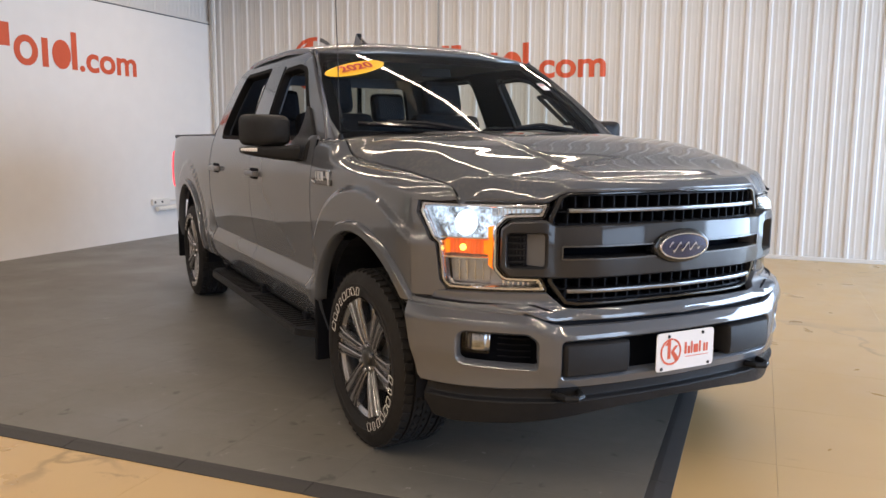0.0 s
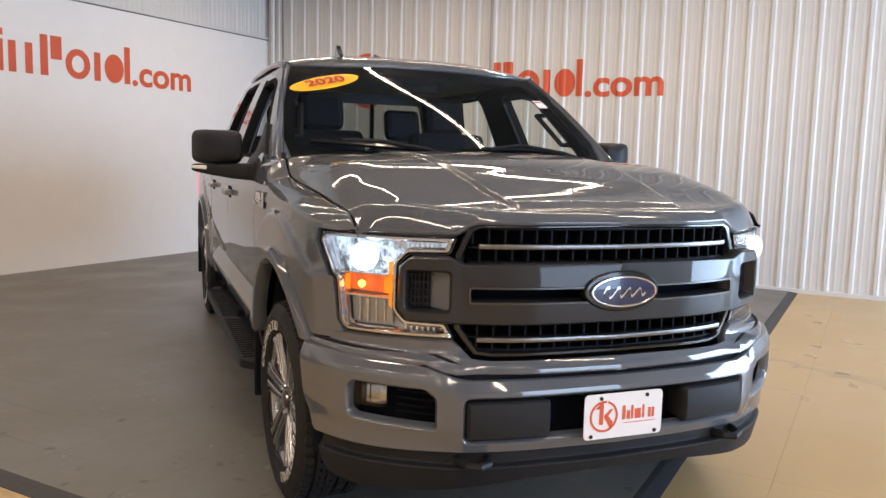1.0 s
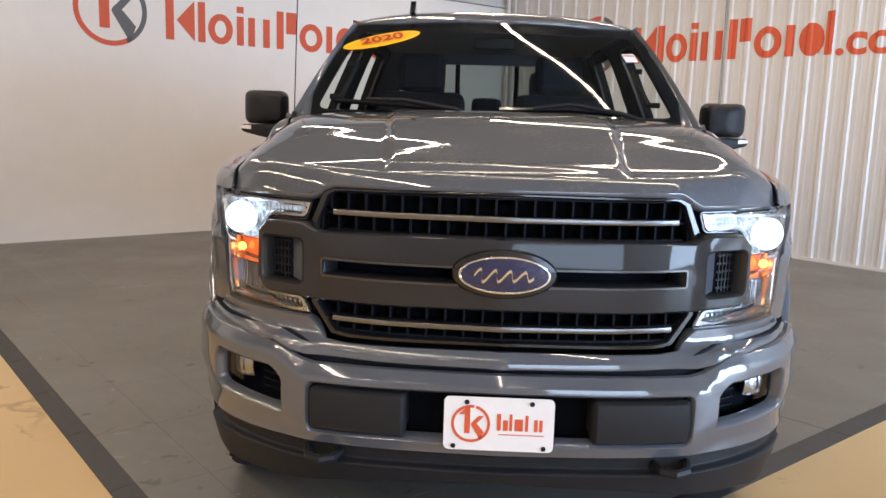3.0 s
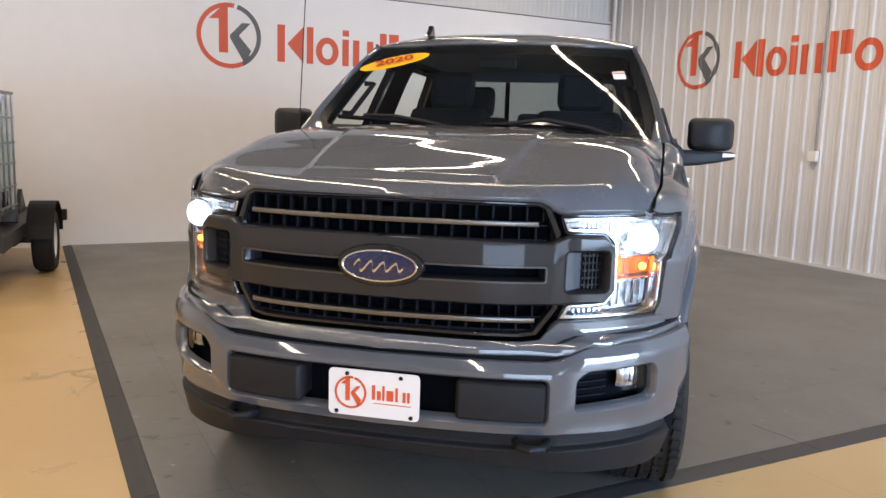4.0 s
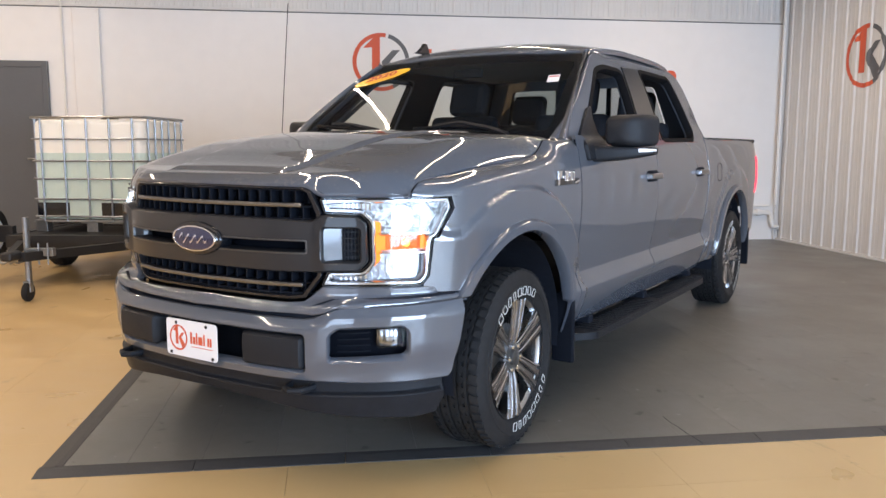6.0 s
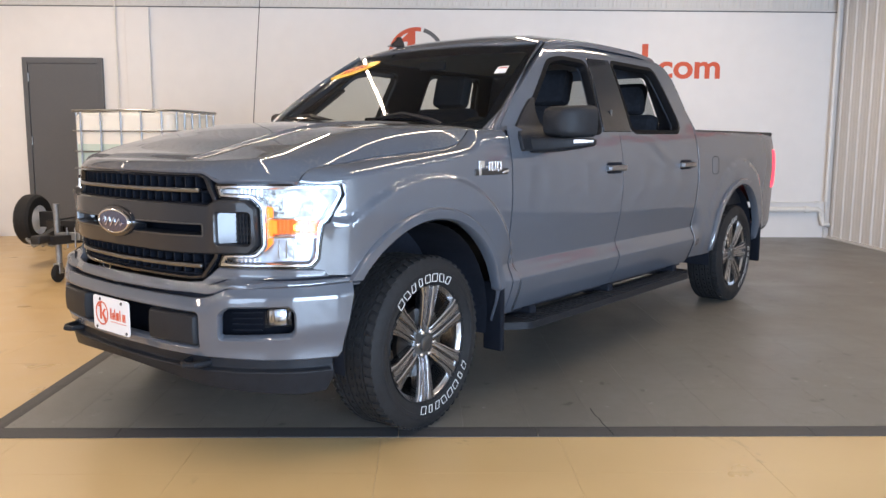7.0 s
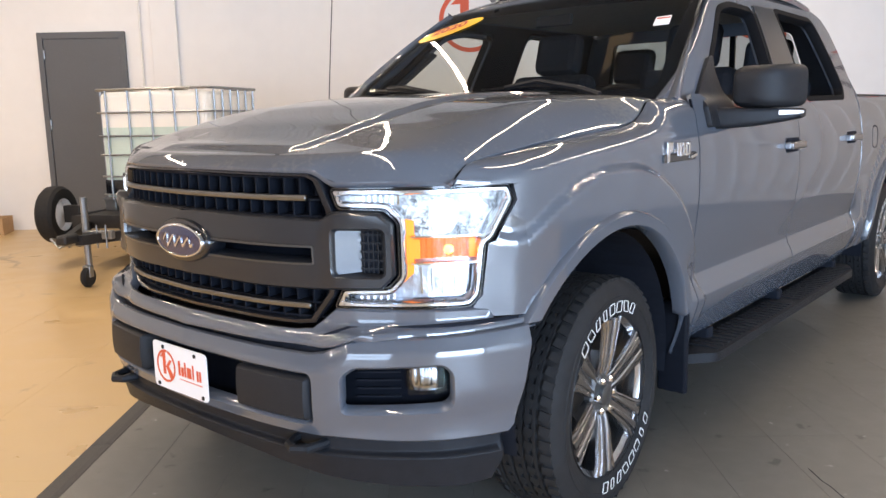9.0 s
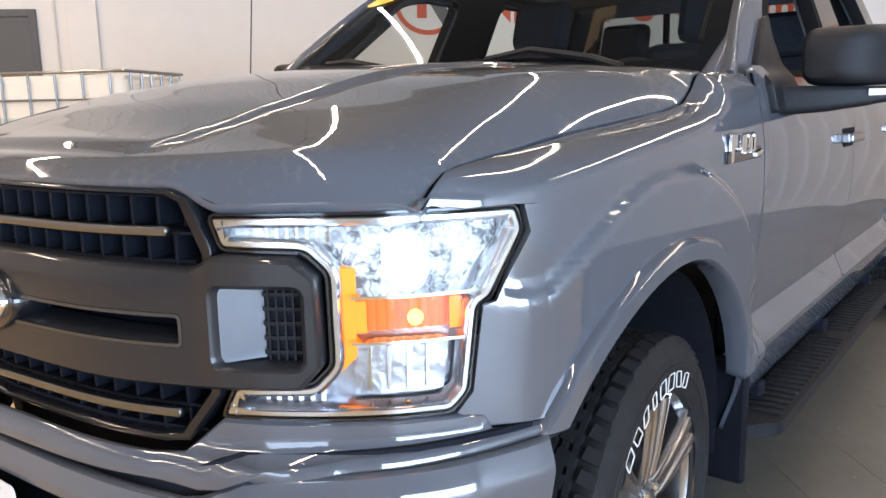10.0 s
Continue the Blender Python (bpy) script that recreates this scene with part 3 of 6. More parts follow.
plan_y = curve((0, -0.918), (0.301, -0.894), (0.563, -0.822), (0.838, -0.68), (1.03, -0.53), (1.173, -0.40), (1.375, -0.2), (1.6, 0.025))


def plan(u):
    """The point of the nose's outline in plan, u metres from its middle."""
    return (plan_x(abs(u)) * (1 if u >= 0 else -1), plan_y(abs(u)))


def nose(off, way=plan):
    """The surface of the nose over an outline in plan, in (u, z), pushed out by off(u, z)."""
    def at(u, z):
        x, y = way(u)
        xa, ya = way(u - 0.004)
        xb, yb = way(u + 0.004)
        n = Vector((yb - ya, xa - xb)).normalized()
        d = off(u, z)
        return Vector((x + n.x * d, y + n.y * d, z))
    return at


wide_x = curve((0, 0), (0.300, 0.30), (0.544, 0.54), (0.673, 0.657), (0.954, 0.877), (1.108, 0.96), (1.221, 1.003), (1.35, 1.02))
wide_y = curve((0, -0.968), (0.300, -0.955), (0.544, -0.919), (0.673, -0.868), (0.954, -0.70), (1.108, -0.57), (1.221, -0.466), (1.35, -0.34))


def wide(u):
    """The bumper's outline in plan, flatter and wider than the grille's."""
    return (wide_x(abs(u)) * (1 if u >= 0 else -1), wide_y(abs(u)))


width = curve((-0.80, 0.62), (-0.62, 0.835), (-0.53, 0.90), (-0.40, 0.957), (-0.2, 0.982), (0.1, 0.99), (0.6, 1.0), (3.1, 1.002), (4.4, 0.995), (4.8, 0.982), (5.05, 0.955))
section = curve((0.40, -0.075), (0.46, -0.045), (0.55, -0.010), (0.606, 0.005), (0.611, 0.0055), (0.616, 0.004), (0.690, -0.032), (0.695, -0.034), (0.700, -0.0335), (0.78, -0.018), (0.9, 0.002), (1.05, 0.012), (1.18, 0.008), (1.30, -0.010), (1.38, -0.030), (1.45, -0.06))
plain = curve((0.40, -0.06), (0.6, -0.01), (0.9, 0.002), (1.05, 0.012), (1.18, 0.008), (1.30, -0.012), (1.38, -0.030), (1.45, -0.06))
ARCH = [(0.015, 0.455, 0.518), (REAR - 0.01, 0.455, 0.525)]


def side_x(y, z):
    k = step(y, 0.50, 0.66) * (1 - step(y, 3.06, 3.22))
    x = width(y) + k * section(z) + (1 - k) * plain(z)
    for i, (cy, cz, r) in enumerate(ARCH):
        d = math.hypot(y - cy, z - cz) - r
        x += 0.019 * (1 - step(d, 0.178, 0.214)) * (1.0 if i == 0 else 0.6)
    return x


def side(s):
    return lambda y, z: Vector((s * side_x(y, z), y, z))


shoulder = curve((-0.6, 1.122), (-0.5, 1.150), (-0.2, 1.192), (0.1, 1.222), (0.36, 1.262), (0.65, 1.30))
seam_z = curve((-0.64, 1.145), (-0.57, 1.206), (-0.5, 1.218), (-0.4, 1.229), (-0.233, 1.249), (0.02, 1.270), (0.30, 1.301), (0.36, 1.335), (0.41, 1.376), (0.65, 1.39))
seam_x = curve((-0.62, 0.845), (-0.4, 0.872), (0.0, 0.888), (0.36, 0.902), (0.65, 0.905))


def fender_at(s):
    def at(y, b):
        t = shoulder(y)
        if b <= t:
            return Vector((s * side_x(y, b), y, b))
        w = min((b - t) / 0.14, 1.1) * math.pi / 2 * 0.92
        x = side_x(y, t)
        return Vector((s * (x - (x - seam_x(y)) * (1 - math.cos(w)) / 0.875), y, t + (seam_z(y) - t) * math.sin(w) / 0.992))
    return at


def arc(cy, cz, r, a0, a1, n=30):
    return [(cy + r * math.cos(radians(a0 + (a1 - a0) * i / n)), cz + r * math.sin(radians(a0 + (a1 - a0) * i / n))) for i in range(n + 1)]


def fender_top(y):
    return shoulder(y) + 0.14


F, B = ARCH
for s in (1, -1):
    fl = s < 0
    # front fender
    out = [(-0.634, 1.225), (-0.60, 1.168), (-0.572, 1.154), (-0.50, 1.150), (-0.452, 1.148), (-0.452, 0.777)]
    out += [p for p in arc(*F, 141, -2)] + [(0.535, 0.41), (0.628, 0.41)]
    out += [(0.628, fender_top(0.628))] + [(y, fender_top(y)) for y in (0.5, 0.45, 0.41, 0.38, 0.34, 0.2, 0.0, -0.2, -0.35, -0.452, -0.52, -0.572, -0.60, -0.634)]
    sheet("front_fender", [out], fender_at(s), PAINT, truck, 0.0145, 0.01, flip=fl, rows=(1.30, 1.33, 1.36, 1.39, 1.42))
    sheet("wheel_arch_flare", [arc(F[0], F[1], F[2] + 0.052, 150, 13) + arc(F[0], F[1], F[2] - 0.004, 13, 146)], lambda y, z, s=s: Vector((s * (side_x(y, z) + 0.022), y, z)), PAINT, truck, 0.03, 0.05, 0.010, flip=fl)
    corner = [(1.093, 1.148), (1.128, 1.148), (1.128, 0.775), (1.02, 0.777), (0.972, 0.806), (1.001, 0.84), (1.018, 0.985), (1.040, 0.992), (1.104, 1.103)]
    corner = corner if s > 0 else [(-u, z) for u, z in corner]
    sheet("fender_corner", [corner], nose(lambda u, z: (side_x(-0.44, z) - width(-0.44)) * step(abs(u), 0.98, 1.12)), PAINT, truck, 0.03, 0.02)
    # doors
    belt = lambda y: 1.372 + 0.012 * (y - 0.8)
    door_f = [(0.637, 0.43), (1.815, 0.43), (1.84, 0.5), (1.845, belt(1.845)), (0.80, belt(0.8) + 0.0), (0.72, 1.40), (0.637, 1.40)]
    d1 = sheet("front_door", [door_f], side(s), PAINT, truck, 0.035, 0.02, 0.0, flip=fl, rows=(0.600, 0.606, 0.617, 0.622, 0.652, 0.684, 0.689, 0.6995, 0.706))
    rear_out = [(1.850, 0.5), (1.826, 0.43), (3.03, 0.43), (3.045, 0.6), (3.05, belt(3.05)), (1.850, belt(1.85))]
    d2 = sheet("rear_door", [rear_out], side(s), PAINT, truck, 0.035, 0.02, 0.0, flip=fl, rows=(0.600, 0.606, 0.617, 0.622, 0.652, 0.684, 0.689, 0.6995, 0.706))
    for y0 in (0.6325, 1.8495, 3.061):
        seam = [(y0 - 0.012, 0.44), (y0 + 0.012, 0.44), (y0 + 0.012, 1.38), (y0 - 0.012, 1.38)]
        sheet("panel_gap", [seam], lambda y, z, s=s: side(s)(y, z) - Vector((s * 0.005, 0, 0)), GAP, truck, 0.05, 0.003, flip=fl, label="dark shut line between panels")
    # bed side
    bed = [(3.072, 0.46), (3.25, 0.46)] + [(B[0] - 0.50, 0.46)] + arc(*B, 179, 1, 30)[0:] + [(4.55, 0.50), (4.86, 0.56), (4.93, 0.60), (4.955, 0.90), (4.965, 1.26), (4.96, 1.405), (3.072, 1.405)]
    sheet("bed_side", [bed], side(s), PAINT, truck, 0.035, 0.02, 0.0015, flip=fl)
    cap_ring = rounded([(3.33, 1.08), (3.47, 1.08), (3.47, 1.22), (3.33, 1.22)], 0.05)
    if s > 0:
        sheet("fuel_door_gap", [cap_ring, inset(cap_ring if area(cap_ring) > 0 else cap_ring[::-1], 0.005)], lambda y, z, s=s: side(s)(y, z) + Vector((s * 0.0012, 0, 0)), DARK, truck, 0.03, 0.001, flip=fl, label="thin gap round the fuel door")
    sheet("wheel_arch_flare", [arc(B[0], B[1], B[2] + 0.052, 178, 2) + arc(B[0], B[1], B[2] - 0.004, 2, 178)], lambda y, z, s=s: Vector((s * (side_x(y, z) + 0.022), y, z)), PAINT, truck, 0.03, 0.05, 0.010, flip=fl)
    bm = bmesh.new()
    box(bm, s * 0.915 - 0.035, s * 0.915 + 0.035, 3.075, 4.93, 1.385, 1.418, 0.010)
    part("bed_rail_cap", bm, BLACK_PLASTIC, truck, "black plastic rail cap")
    # door handles
    for dy, door in ((1.73, d1), (2.82, d2)):
        bm = bmesh.new()
        hx = side_x(dy, 1.166)
        # shade of the handle's recess, laid on the door as a flat dark plate
        prism(bm, rounded([(-0.095, -0.034), (0.095, -0.034), (0.095, 0.034), (-0.095, 0.034)], 0.022), 0.0, 0.002, pose(s * (hx + 0.0015), dy, 1.166, 90, 0, 90))
        part("handle_shade", bm, DARK, door, "flat dark patch standing in for the shaded recess behind the handle")
        bm = bmesh.new()
        box(bm, s * (hx + 0.028) - 0.012, s * (hx + 0.028) + 0.012, dy - 0.105, dy + 0.105, 1.148, 1.182, 0.009)
        for q in (-0.09, 0.085):
            box(bm, s * (hx + 0.012) - 0.014, s * (hx + 0.012) + 0.014, dy + q - 0.018, dy + q + 0.018, 1.148, 1.182, 0.005)
        part("door_handle", bm, BEZEL, door, "silver-grey door handle")

# ---- hood ----
hood_top = curve((-0.97, 1.200), (-0.90, 1.222), (-0.80, 1.240), (-0.70, 1.258), (-0.6, 1.283), (-0.49, 1.314), (-0.383, 1.340), (-0.25, 1.371), (-0.1, 1.395), (0.05, 1.408), (0.25, 1.416), (0.50, 1.416))
dome = curve((-0.85, 0.33), (-0.6, 0.36), (-0.1, 0.405), (0.25, 0.43), (0.6, 0.45))
along = curve((0, 0), (0.30, 0.301), (0.55, 0.563), (0.78, 0.838), (0.90, 1.03), (0.958, 1.173))
hood_tip = lambda a: plan_y(along(a)) + 0.004


def hood_z(x, y):
    a = abs(x)
    top = hood_top(y) - 0.018 * (a / 0.8) ** 2
    edge = seam_z(max(y, -0.64)) - 0.001
    z = top - max(top - edge, 0.0) * min(max((a - 0.60) / (seam_x(y) - 0.606), 0.0), 1.0) ** 4
    z += 0.012 * step(y, -0.82, -0.74) * (1 - step(a, dome(y) - 0.016, dome(y) + 0.016))
    # the lip rolls down to the grille and the lamps
    tip = hood_tip(a)
    q = min(max(1 - (y - tip) / 0.075, 0.0), 1.1)
    low = 1.196 - 0.046 * step(a, 0.485, 0.575)
    return z - max(z - low, 0.0) * q ** 2.5


hood_out = [(x, hood_tip(abs(x))) for x in np.linspace(-0.82, 0.82, 41)]
hood_out += [(0.840, -0.625), (0.848, -0.57)] + [(seam_x(y) - 0.006, y) for y in (-0.4, -0.2, 0.0, 0.2, 0.36)] + [(0.885, 0.47), (0.80, 0.50), (0.5, 0.475), (0.0, 0.45)]
hood_out += [(-0.5, 0.475), (-0.80, 0.50), (-0.885, 0.47)] + [(seam_x(y) * -1 + 0.006, y) for y in (0.36, 0.2, 0.0, -0.2, -0.4)] + [(-0.848, -0.57), (-0.840, -0.625)]
sheet("hood", [hood_out], lambda x, y: Vector((x, y, hood_z(x, y))), PAINT_HOOD, truck, 0.0135, 0.02, 0.004)
for s in (1, -1):
    sheet("hood_gap", [[(-0.63, 0), (0.46, 0), (0.46, 1), (-0.63, 1)]], lambda y, k, s=s: Vector((s * (seam_x(y) - 0.010 + 0.011 * k), y, seam_z(y) - 0.005)), GAP, truck, 0.03, 0.002, flip=s < 0, label="dark gap beside the hood")
part("engine_bay", block(-0.52, 0.52, -0.66, 0.6, 0.40, 1.10), DARK, truck)
cowl = lambda x, y: Vector((x, y, 1.385 - 0.10 * (abs(x) / 0.9) ** 3 * 0.3))
sheet("cowl", [[(-0.9, 0.44), (0.9, 0.44), (0.9, 0.66), (0.5, 0.56), (0, 0.53), (-0.5, 0.56), (-0.9, 0.66)]], cowl, BLACK_PLASTIC, truck, 0.06, 0.02)

# ---- cab ----
SEAL = material("seal_rubber", (0.008, 0.008, 0.009), 0.7, 0, 0.1, 20, spec=0.05)
tumble = curve((1.33, 0.99), (1.372, 0.972), (1.5, 0.925), (1.7, 0.845), (1.82, 0.79), (1.90, 0.745), (1.94, 0.70))


def cab_at(s):
    return lambda y, z: Vector((s * (tumble(z) - 0.05 * step(y, 0.9, 0.5) - 0.03 * (1 - step(y, 0.6, 1.5))), y, z))


WIN_F = rounded([(0.86, 1.398), (1.62, 1.385), (1.70, 1.80), (1.42, 1.805), (1.27, 1.775), (0.90, 1.455)], 0.05)
WIN_R = rounded([(2.05, 1.395), (2.76, 1.402), (2.81, 1.45), (2.68, 1.825), (2.06, 1.83)], 0.05)
for s in (1, -1):
    fl = s < 0
    frame_out = [(0.56, 1.385), (0.66, 1.372), (3.055, 1.395), (3.055, 1.45), (2.98, 1.78), (2.92, 1.862), (2.83, 1.893), (2.6, 1.918), (1.6, 1.925), (1.42, 1.91), (1.28, 1.865)]
    cab_side = sheet("cab_side", [frame_out, WIN_F, WIN_R], cab_at(s), PAINT, truck, 0.04, 0.05, 0.004, flip=fl)
    for w in (WIN_F, WIN_R):
        sheet("window_seal", [inset(w, -0.022), inset(w, 0.006)], lambda y, z, s=s: cab_at(s)(y, z) + Vector((s * 0.004, 0, 0)), SEAL, cab_side, 0.05, 0.045, 0.002, flip=fl, label="black rubber window seal")
    sheet("pillar_lining", [[(0.70, 1.40), (3.0, 1.40), (2.84, 1.86), (1.36, 1.86)], inset(WIN_F, -0.012), inset(WIN_R, -0.012)], lambda y, z, s=s: cab_at(s)(y, z) - Vector((s * 0.055, 0, 0)), SEAL, cab_side, 0.06, 0.006, flip=fl, label="dark inner pillar lining")
    part("entry_keypad", block(s * 0.972 - 0.004 - 0.037 * s, s * 0.972 + 0.004 - 0.037 * s, 1.80, 1.815, 1.43, 1.52, 0.002, None), SATIN, cab_side, "small grey keypad strip") if s > 0 else None
    sheet("pillar_trim", [[(1.655, 1.385), (2.015, 1.39), (2.03, 1.845), (1.735, 1.835)]], lambda y, z, s=s: cab_at(s)(y, z) + Vector((s * 0.007, 0, 0)), GLOSS_BLACK, cab_side, 0.05, 0.006, 0.002, flip=fl, label="gloss black pillar cover")
    sail = rounded([(0.725, 1.275), (0.99, 1.280), (0.99, 1.385), (0.965, 1.42), (0.955, 1.49), (0.985, 1.56), (0.945, 1.555), (0.855, 1.49), (0.78, 1.42), (0.715, 1.36)], 0.012)
    sheet("mirror_sail", [sail], lambda y, z, s=s: Vector((s * 0.02, y, z)) + Vector((s * (side_x(y, min(z, 1.38)) * (1 - step(z, 1.35, 1.41)) + abs(cab_at(1)(y, max(z, 1.35)).x) * step(z, 1.35, 1.41)), 0, 0)), BLACK_PLASTIC, cab_side, 0.03, 0.02, 0.003, flip=fl, label="black mirror base")

roof_mid = curve((1.22, 1.908), (1.32, 1.952), (1.5, 1.986), (1.9, 2.006), (2.4, 2.002), (2.75, 1.978), (2.95, 1.915))


def roof_at(x, y):
    a = abs(x)
    z = roof_mid(y) - 0.060 * (a / 0.74) ** 2.8 + 0.006 * (1 - step(abs(a - 0.42), 0.012, 0.03)) * step(y, 1.4, 1.7)
    return Vector((x, y, z))


roof_out = [(-0.735, 1.30), (-0.5, 1.245), (0, 1.225), (0.5, 1.245), (0.735, 1.30), (0.755, 1.6), (0.755, 2.77), (0.73, 2.90), (0.4, 2.945), (-0.4, 2.945), (-0.73, 2.90), (-0.755, 2.77), (-0.755, 1.6)]
roof = sheet("roof", [roof_out], roof_at, PAINT, truck, 0.04, 0.02, 0.01)
part("headliner", block(-0.70, 0.70, 1.32, 2.80, 1.865, 1.885, 0.005), HEADLINER, truck, "grey cloth headliner")

# windshield: (x share, height share)
def shield_at(a, b):
    x = a * (0.892 + (0.742 - 0.892) * b)
    y = 0.50 + 0.10 * a * a + (1.235 - 0.50) * b - 0.02 * a * a * b + 0.03 * math.sin(b * math.pi) * 0
    z = 1.392 + (1.905 - 1.392) * b + 0.022 * math.sin(b * math.pi) - 0.012 * a * a * b
    return Vector((x, y, z))


shield = sheet("windshield", [[(-1, 0), (1, 0), (1, 1), (-1, 1)]], shield_at, WINDSHIELD, truck, 0.06, 0.0, label="clear windshield glass")
shield.visible_shadow = False
band = lambda a, b: shield_at(a, b) + Vector((0, -0.002, 0.003))
sheet("windshield_frit", [[(-1.01, -0.01), (1.01, -0.01), (1.01, 1.01), (-1.01, 1.01)], rounded([(-0.93, 0.06), (0.93, 0.06), (0.93, 0.86), (-0.93, 0.86)], 0.06)], lambda a, b: shield_at(a, b) + Vector((0, 0.004, -0.003)), GLOSS_BLACK, truck, 0.06, 0.002, label="black edge band of the windshield")
for s in (1, -1):
    def pillar_at(t, b, s=s):
        p = shield_at(s, b)
        q = Vector((s * (tumble(p.z) - 0.03), 0.60 + (1.30 - 0.60) * b, p.z - 0.01))
        mid = p.lerp(q, t)
        return mid + Vector((s * 0.012, -0.012, 0.012)) * math.sin(min(max(t, 0), 1) * math.pi)
    sheet("windshield_pillar", [[(-0.05, -0.02), (1.08, -0.02), (1.08, 0.985), (-0.05, 0.985)]], pillar_at, PAINT, truck, 0.08, 0.01, flip=s < 0)

# rear wall of the cab with its sliding window
back = lambda x, z: Vector((x, 3.055 - 0.28 * (z - 1.40), z))
rear_hole = rounded([(-0.70, 1.44), (0.70, 1.44), (0.60, 1.80), (-0.60, 1.80)], 0.04)
sheet("cab_back", [[(-0.97, 0.95), (0.97, 0.95), (0.965, 1.39), (0.75, 1.845), (0.66, 1.905), (-0.66, 1.905), (-0.75, 1.845), (-0.965, 1.39)], rear_hole], back, PAINT, truck, 0.08, 0.04, 0.003, flip=False)
pane = sheet("rear_window", [rear_hole], lambda x, z: back(x, z) + Vector((0, -0.02, 0)), TINTED, truck, 0.1, 0.0, label="tinted sliding rear window")
pane.visible_shadow = False
for x in (-0.22, 0.22):
    bm = block(x - 0.018, x + 0.018, -0.012, 0.012, 0, 0.40, 0.004, m=pose(0, 3.01, 1.43) @ Matrix.Shear("XZ", 4, (0, -0.28)))
    part("slider_frame", bm, GLOSS_BLACK, pane, "black slider frame")

# ---- nose ----
GRILLE_BLACK = material("grille_black", (0.008, 0.0095, 0.014), 0.55, 0, 0.1, 10, spec=0.1)
FOG_SILVER = material("fog_reflector", (0.42, 0.44, 0.47), 0.22, 1.0, 0.05, 40)
def arc_of(x):
    """How far along the nose's outline the width x lies."""
    lo, hi = 0.0, 1.6
    for _ in range(40):
        mid = (lo + hi) / 2
        lo, hi = (mid, hi) if plan_x(mid) < abs(x) else (lo, mid)
    return lo if x >= 0 else -lo


def both(half):
    """A closed outline from its half with u >= 0, listed from the top middle to the bottom middle."""
    return list(half) + [(-u, z) for u, z in half[::-1]]


flat = lambda d: (lambda u, z: d)
grille_half = [(0.0, 1.192), (0.50, 1.186), (0.535, 1.172), (0.575, 1.09), (0.575, 0.845), (0.505, 0.757), (0.45, 0.75), (0.0, 0.755)]
grille = sheet("grille", [both(grille_half)], nose(flat(-0.075)), GAP, truck, 0.08, 0.01, label="black grille recess")
ring_in = [(0.0, 1.180), (0.49, 1.174), (0.515, 1.162), (0.552, 1.08), (0.552, 0.85), (0.49, 0.772), (0.44, 0.766), (0.0, 0.770)]
sheet("grille_frame", [both(grille_half), both(ring_in)], nose(flat(-0.005)), GLOSS_BLACK, grille, 0.05, 0.07, 0.004, label="gloss black grille frame")


def fin_mesh(h):
    bm = block(-0.0035, 0.0035, -0.03, 0.03, -h / 2, h / 2, 0.0015)
    me = bpy.data.meshes.new("fin")
    bmesh.ops.recalc_face_normals(bm, faces=bm.faces)
    bm.to_mesh(me)
    bm.free()
    me.materials.append(GRILLE_BLACK)
    return me


fin = fin_mesh(0.050)
for zc, reach in ((1.147, 0.50), (1.082, 0.53), (0.842, 0.53), (0.784, 0.48)):
    n = int(2 * reach / 0.052)
    for i in range(n + 1):
        u = -reach + 2 * reach * i / n
        x, y = plan(u)
        xa, ya = plan(u + 0.01)
        ob = new("fin", fin)
        ob.parent = grille
        ob.matrix_basis = Matrix.Translation((x, y + 0.058, zc)) @ Matrix.Rotation(math.atan2(ya - y, xa - x) * 0.6, 4, "Z")
for z0, z1 in ((1.170, 1.178), (1.108, 1.113), (1.060, 1.066), (0.858, 0.866), (0.811, 0.816), (0.768, 0.774)):
    sheet("grille_bar", [[(-0.53, z0), (0.53, z0), (0.53, z1), (-0.53, z1)]], nose(flat(-0.026)), GRILLE_BLACK, grille, 0.08, 0.05)
for zc in (1.1175, 0.809):
    bar = [(-0.497, zc - 0.010), (0.497, zc - 0.010), (0.497, zc + 0.010), (-0.497, zc + 0.010)]
    sheet("grille_strip", [bar], nose(lambda u, z, zc=zc: 0.004 - 6.0 * (z - zc) ** 2 * 4), SATIN, grille, 0.03, 0.015, 0.003, label="satin grey strip across the grille")

# dark grey cross bar with the two pods
half = [(0.0, 1.070), (0.40, 1.066), (0.54, 1.060), (0.585, 1.083), (0.715, 1.080), (0.752, 1.048), (0.756, 0.905), (0.722, 0.868), (0.60, 0.866), (0.545, 0.860), (0.40, 0.858), (0.0, 0.862)]
slot = rounded([(0.10, 0.937), (0.519, 0.937), (0.519, 0.981), (0.10, 0.981)], 0.006)
pod = rounded([(0.585, 0.905), (0.728, 0.905), (0.728, 1.032), (0.585, 1.032)], 0.016)
mirror2 = lambda lp: [(-u, z) for u, z in lp]
bar_off = lambda u, z: 0.018 + 0.006 * (1 - ((z - 0.965) / 0.105) ** 2) * (1 - step(abs(u), 0.45, 0.62)) + 0.012 * step(abs(u), 0.54, 0.60)
surround = sheet("grille_crossbar", [both(half), slot, mirror2(slot), pod, mirror2(pod)], nose(bar_off), PAINT_DARK, grille, 0.035, 0.075, 0.007, label="dark metallic cross bar with side pods")
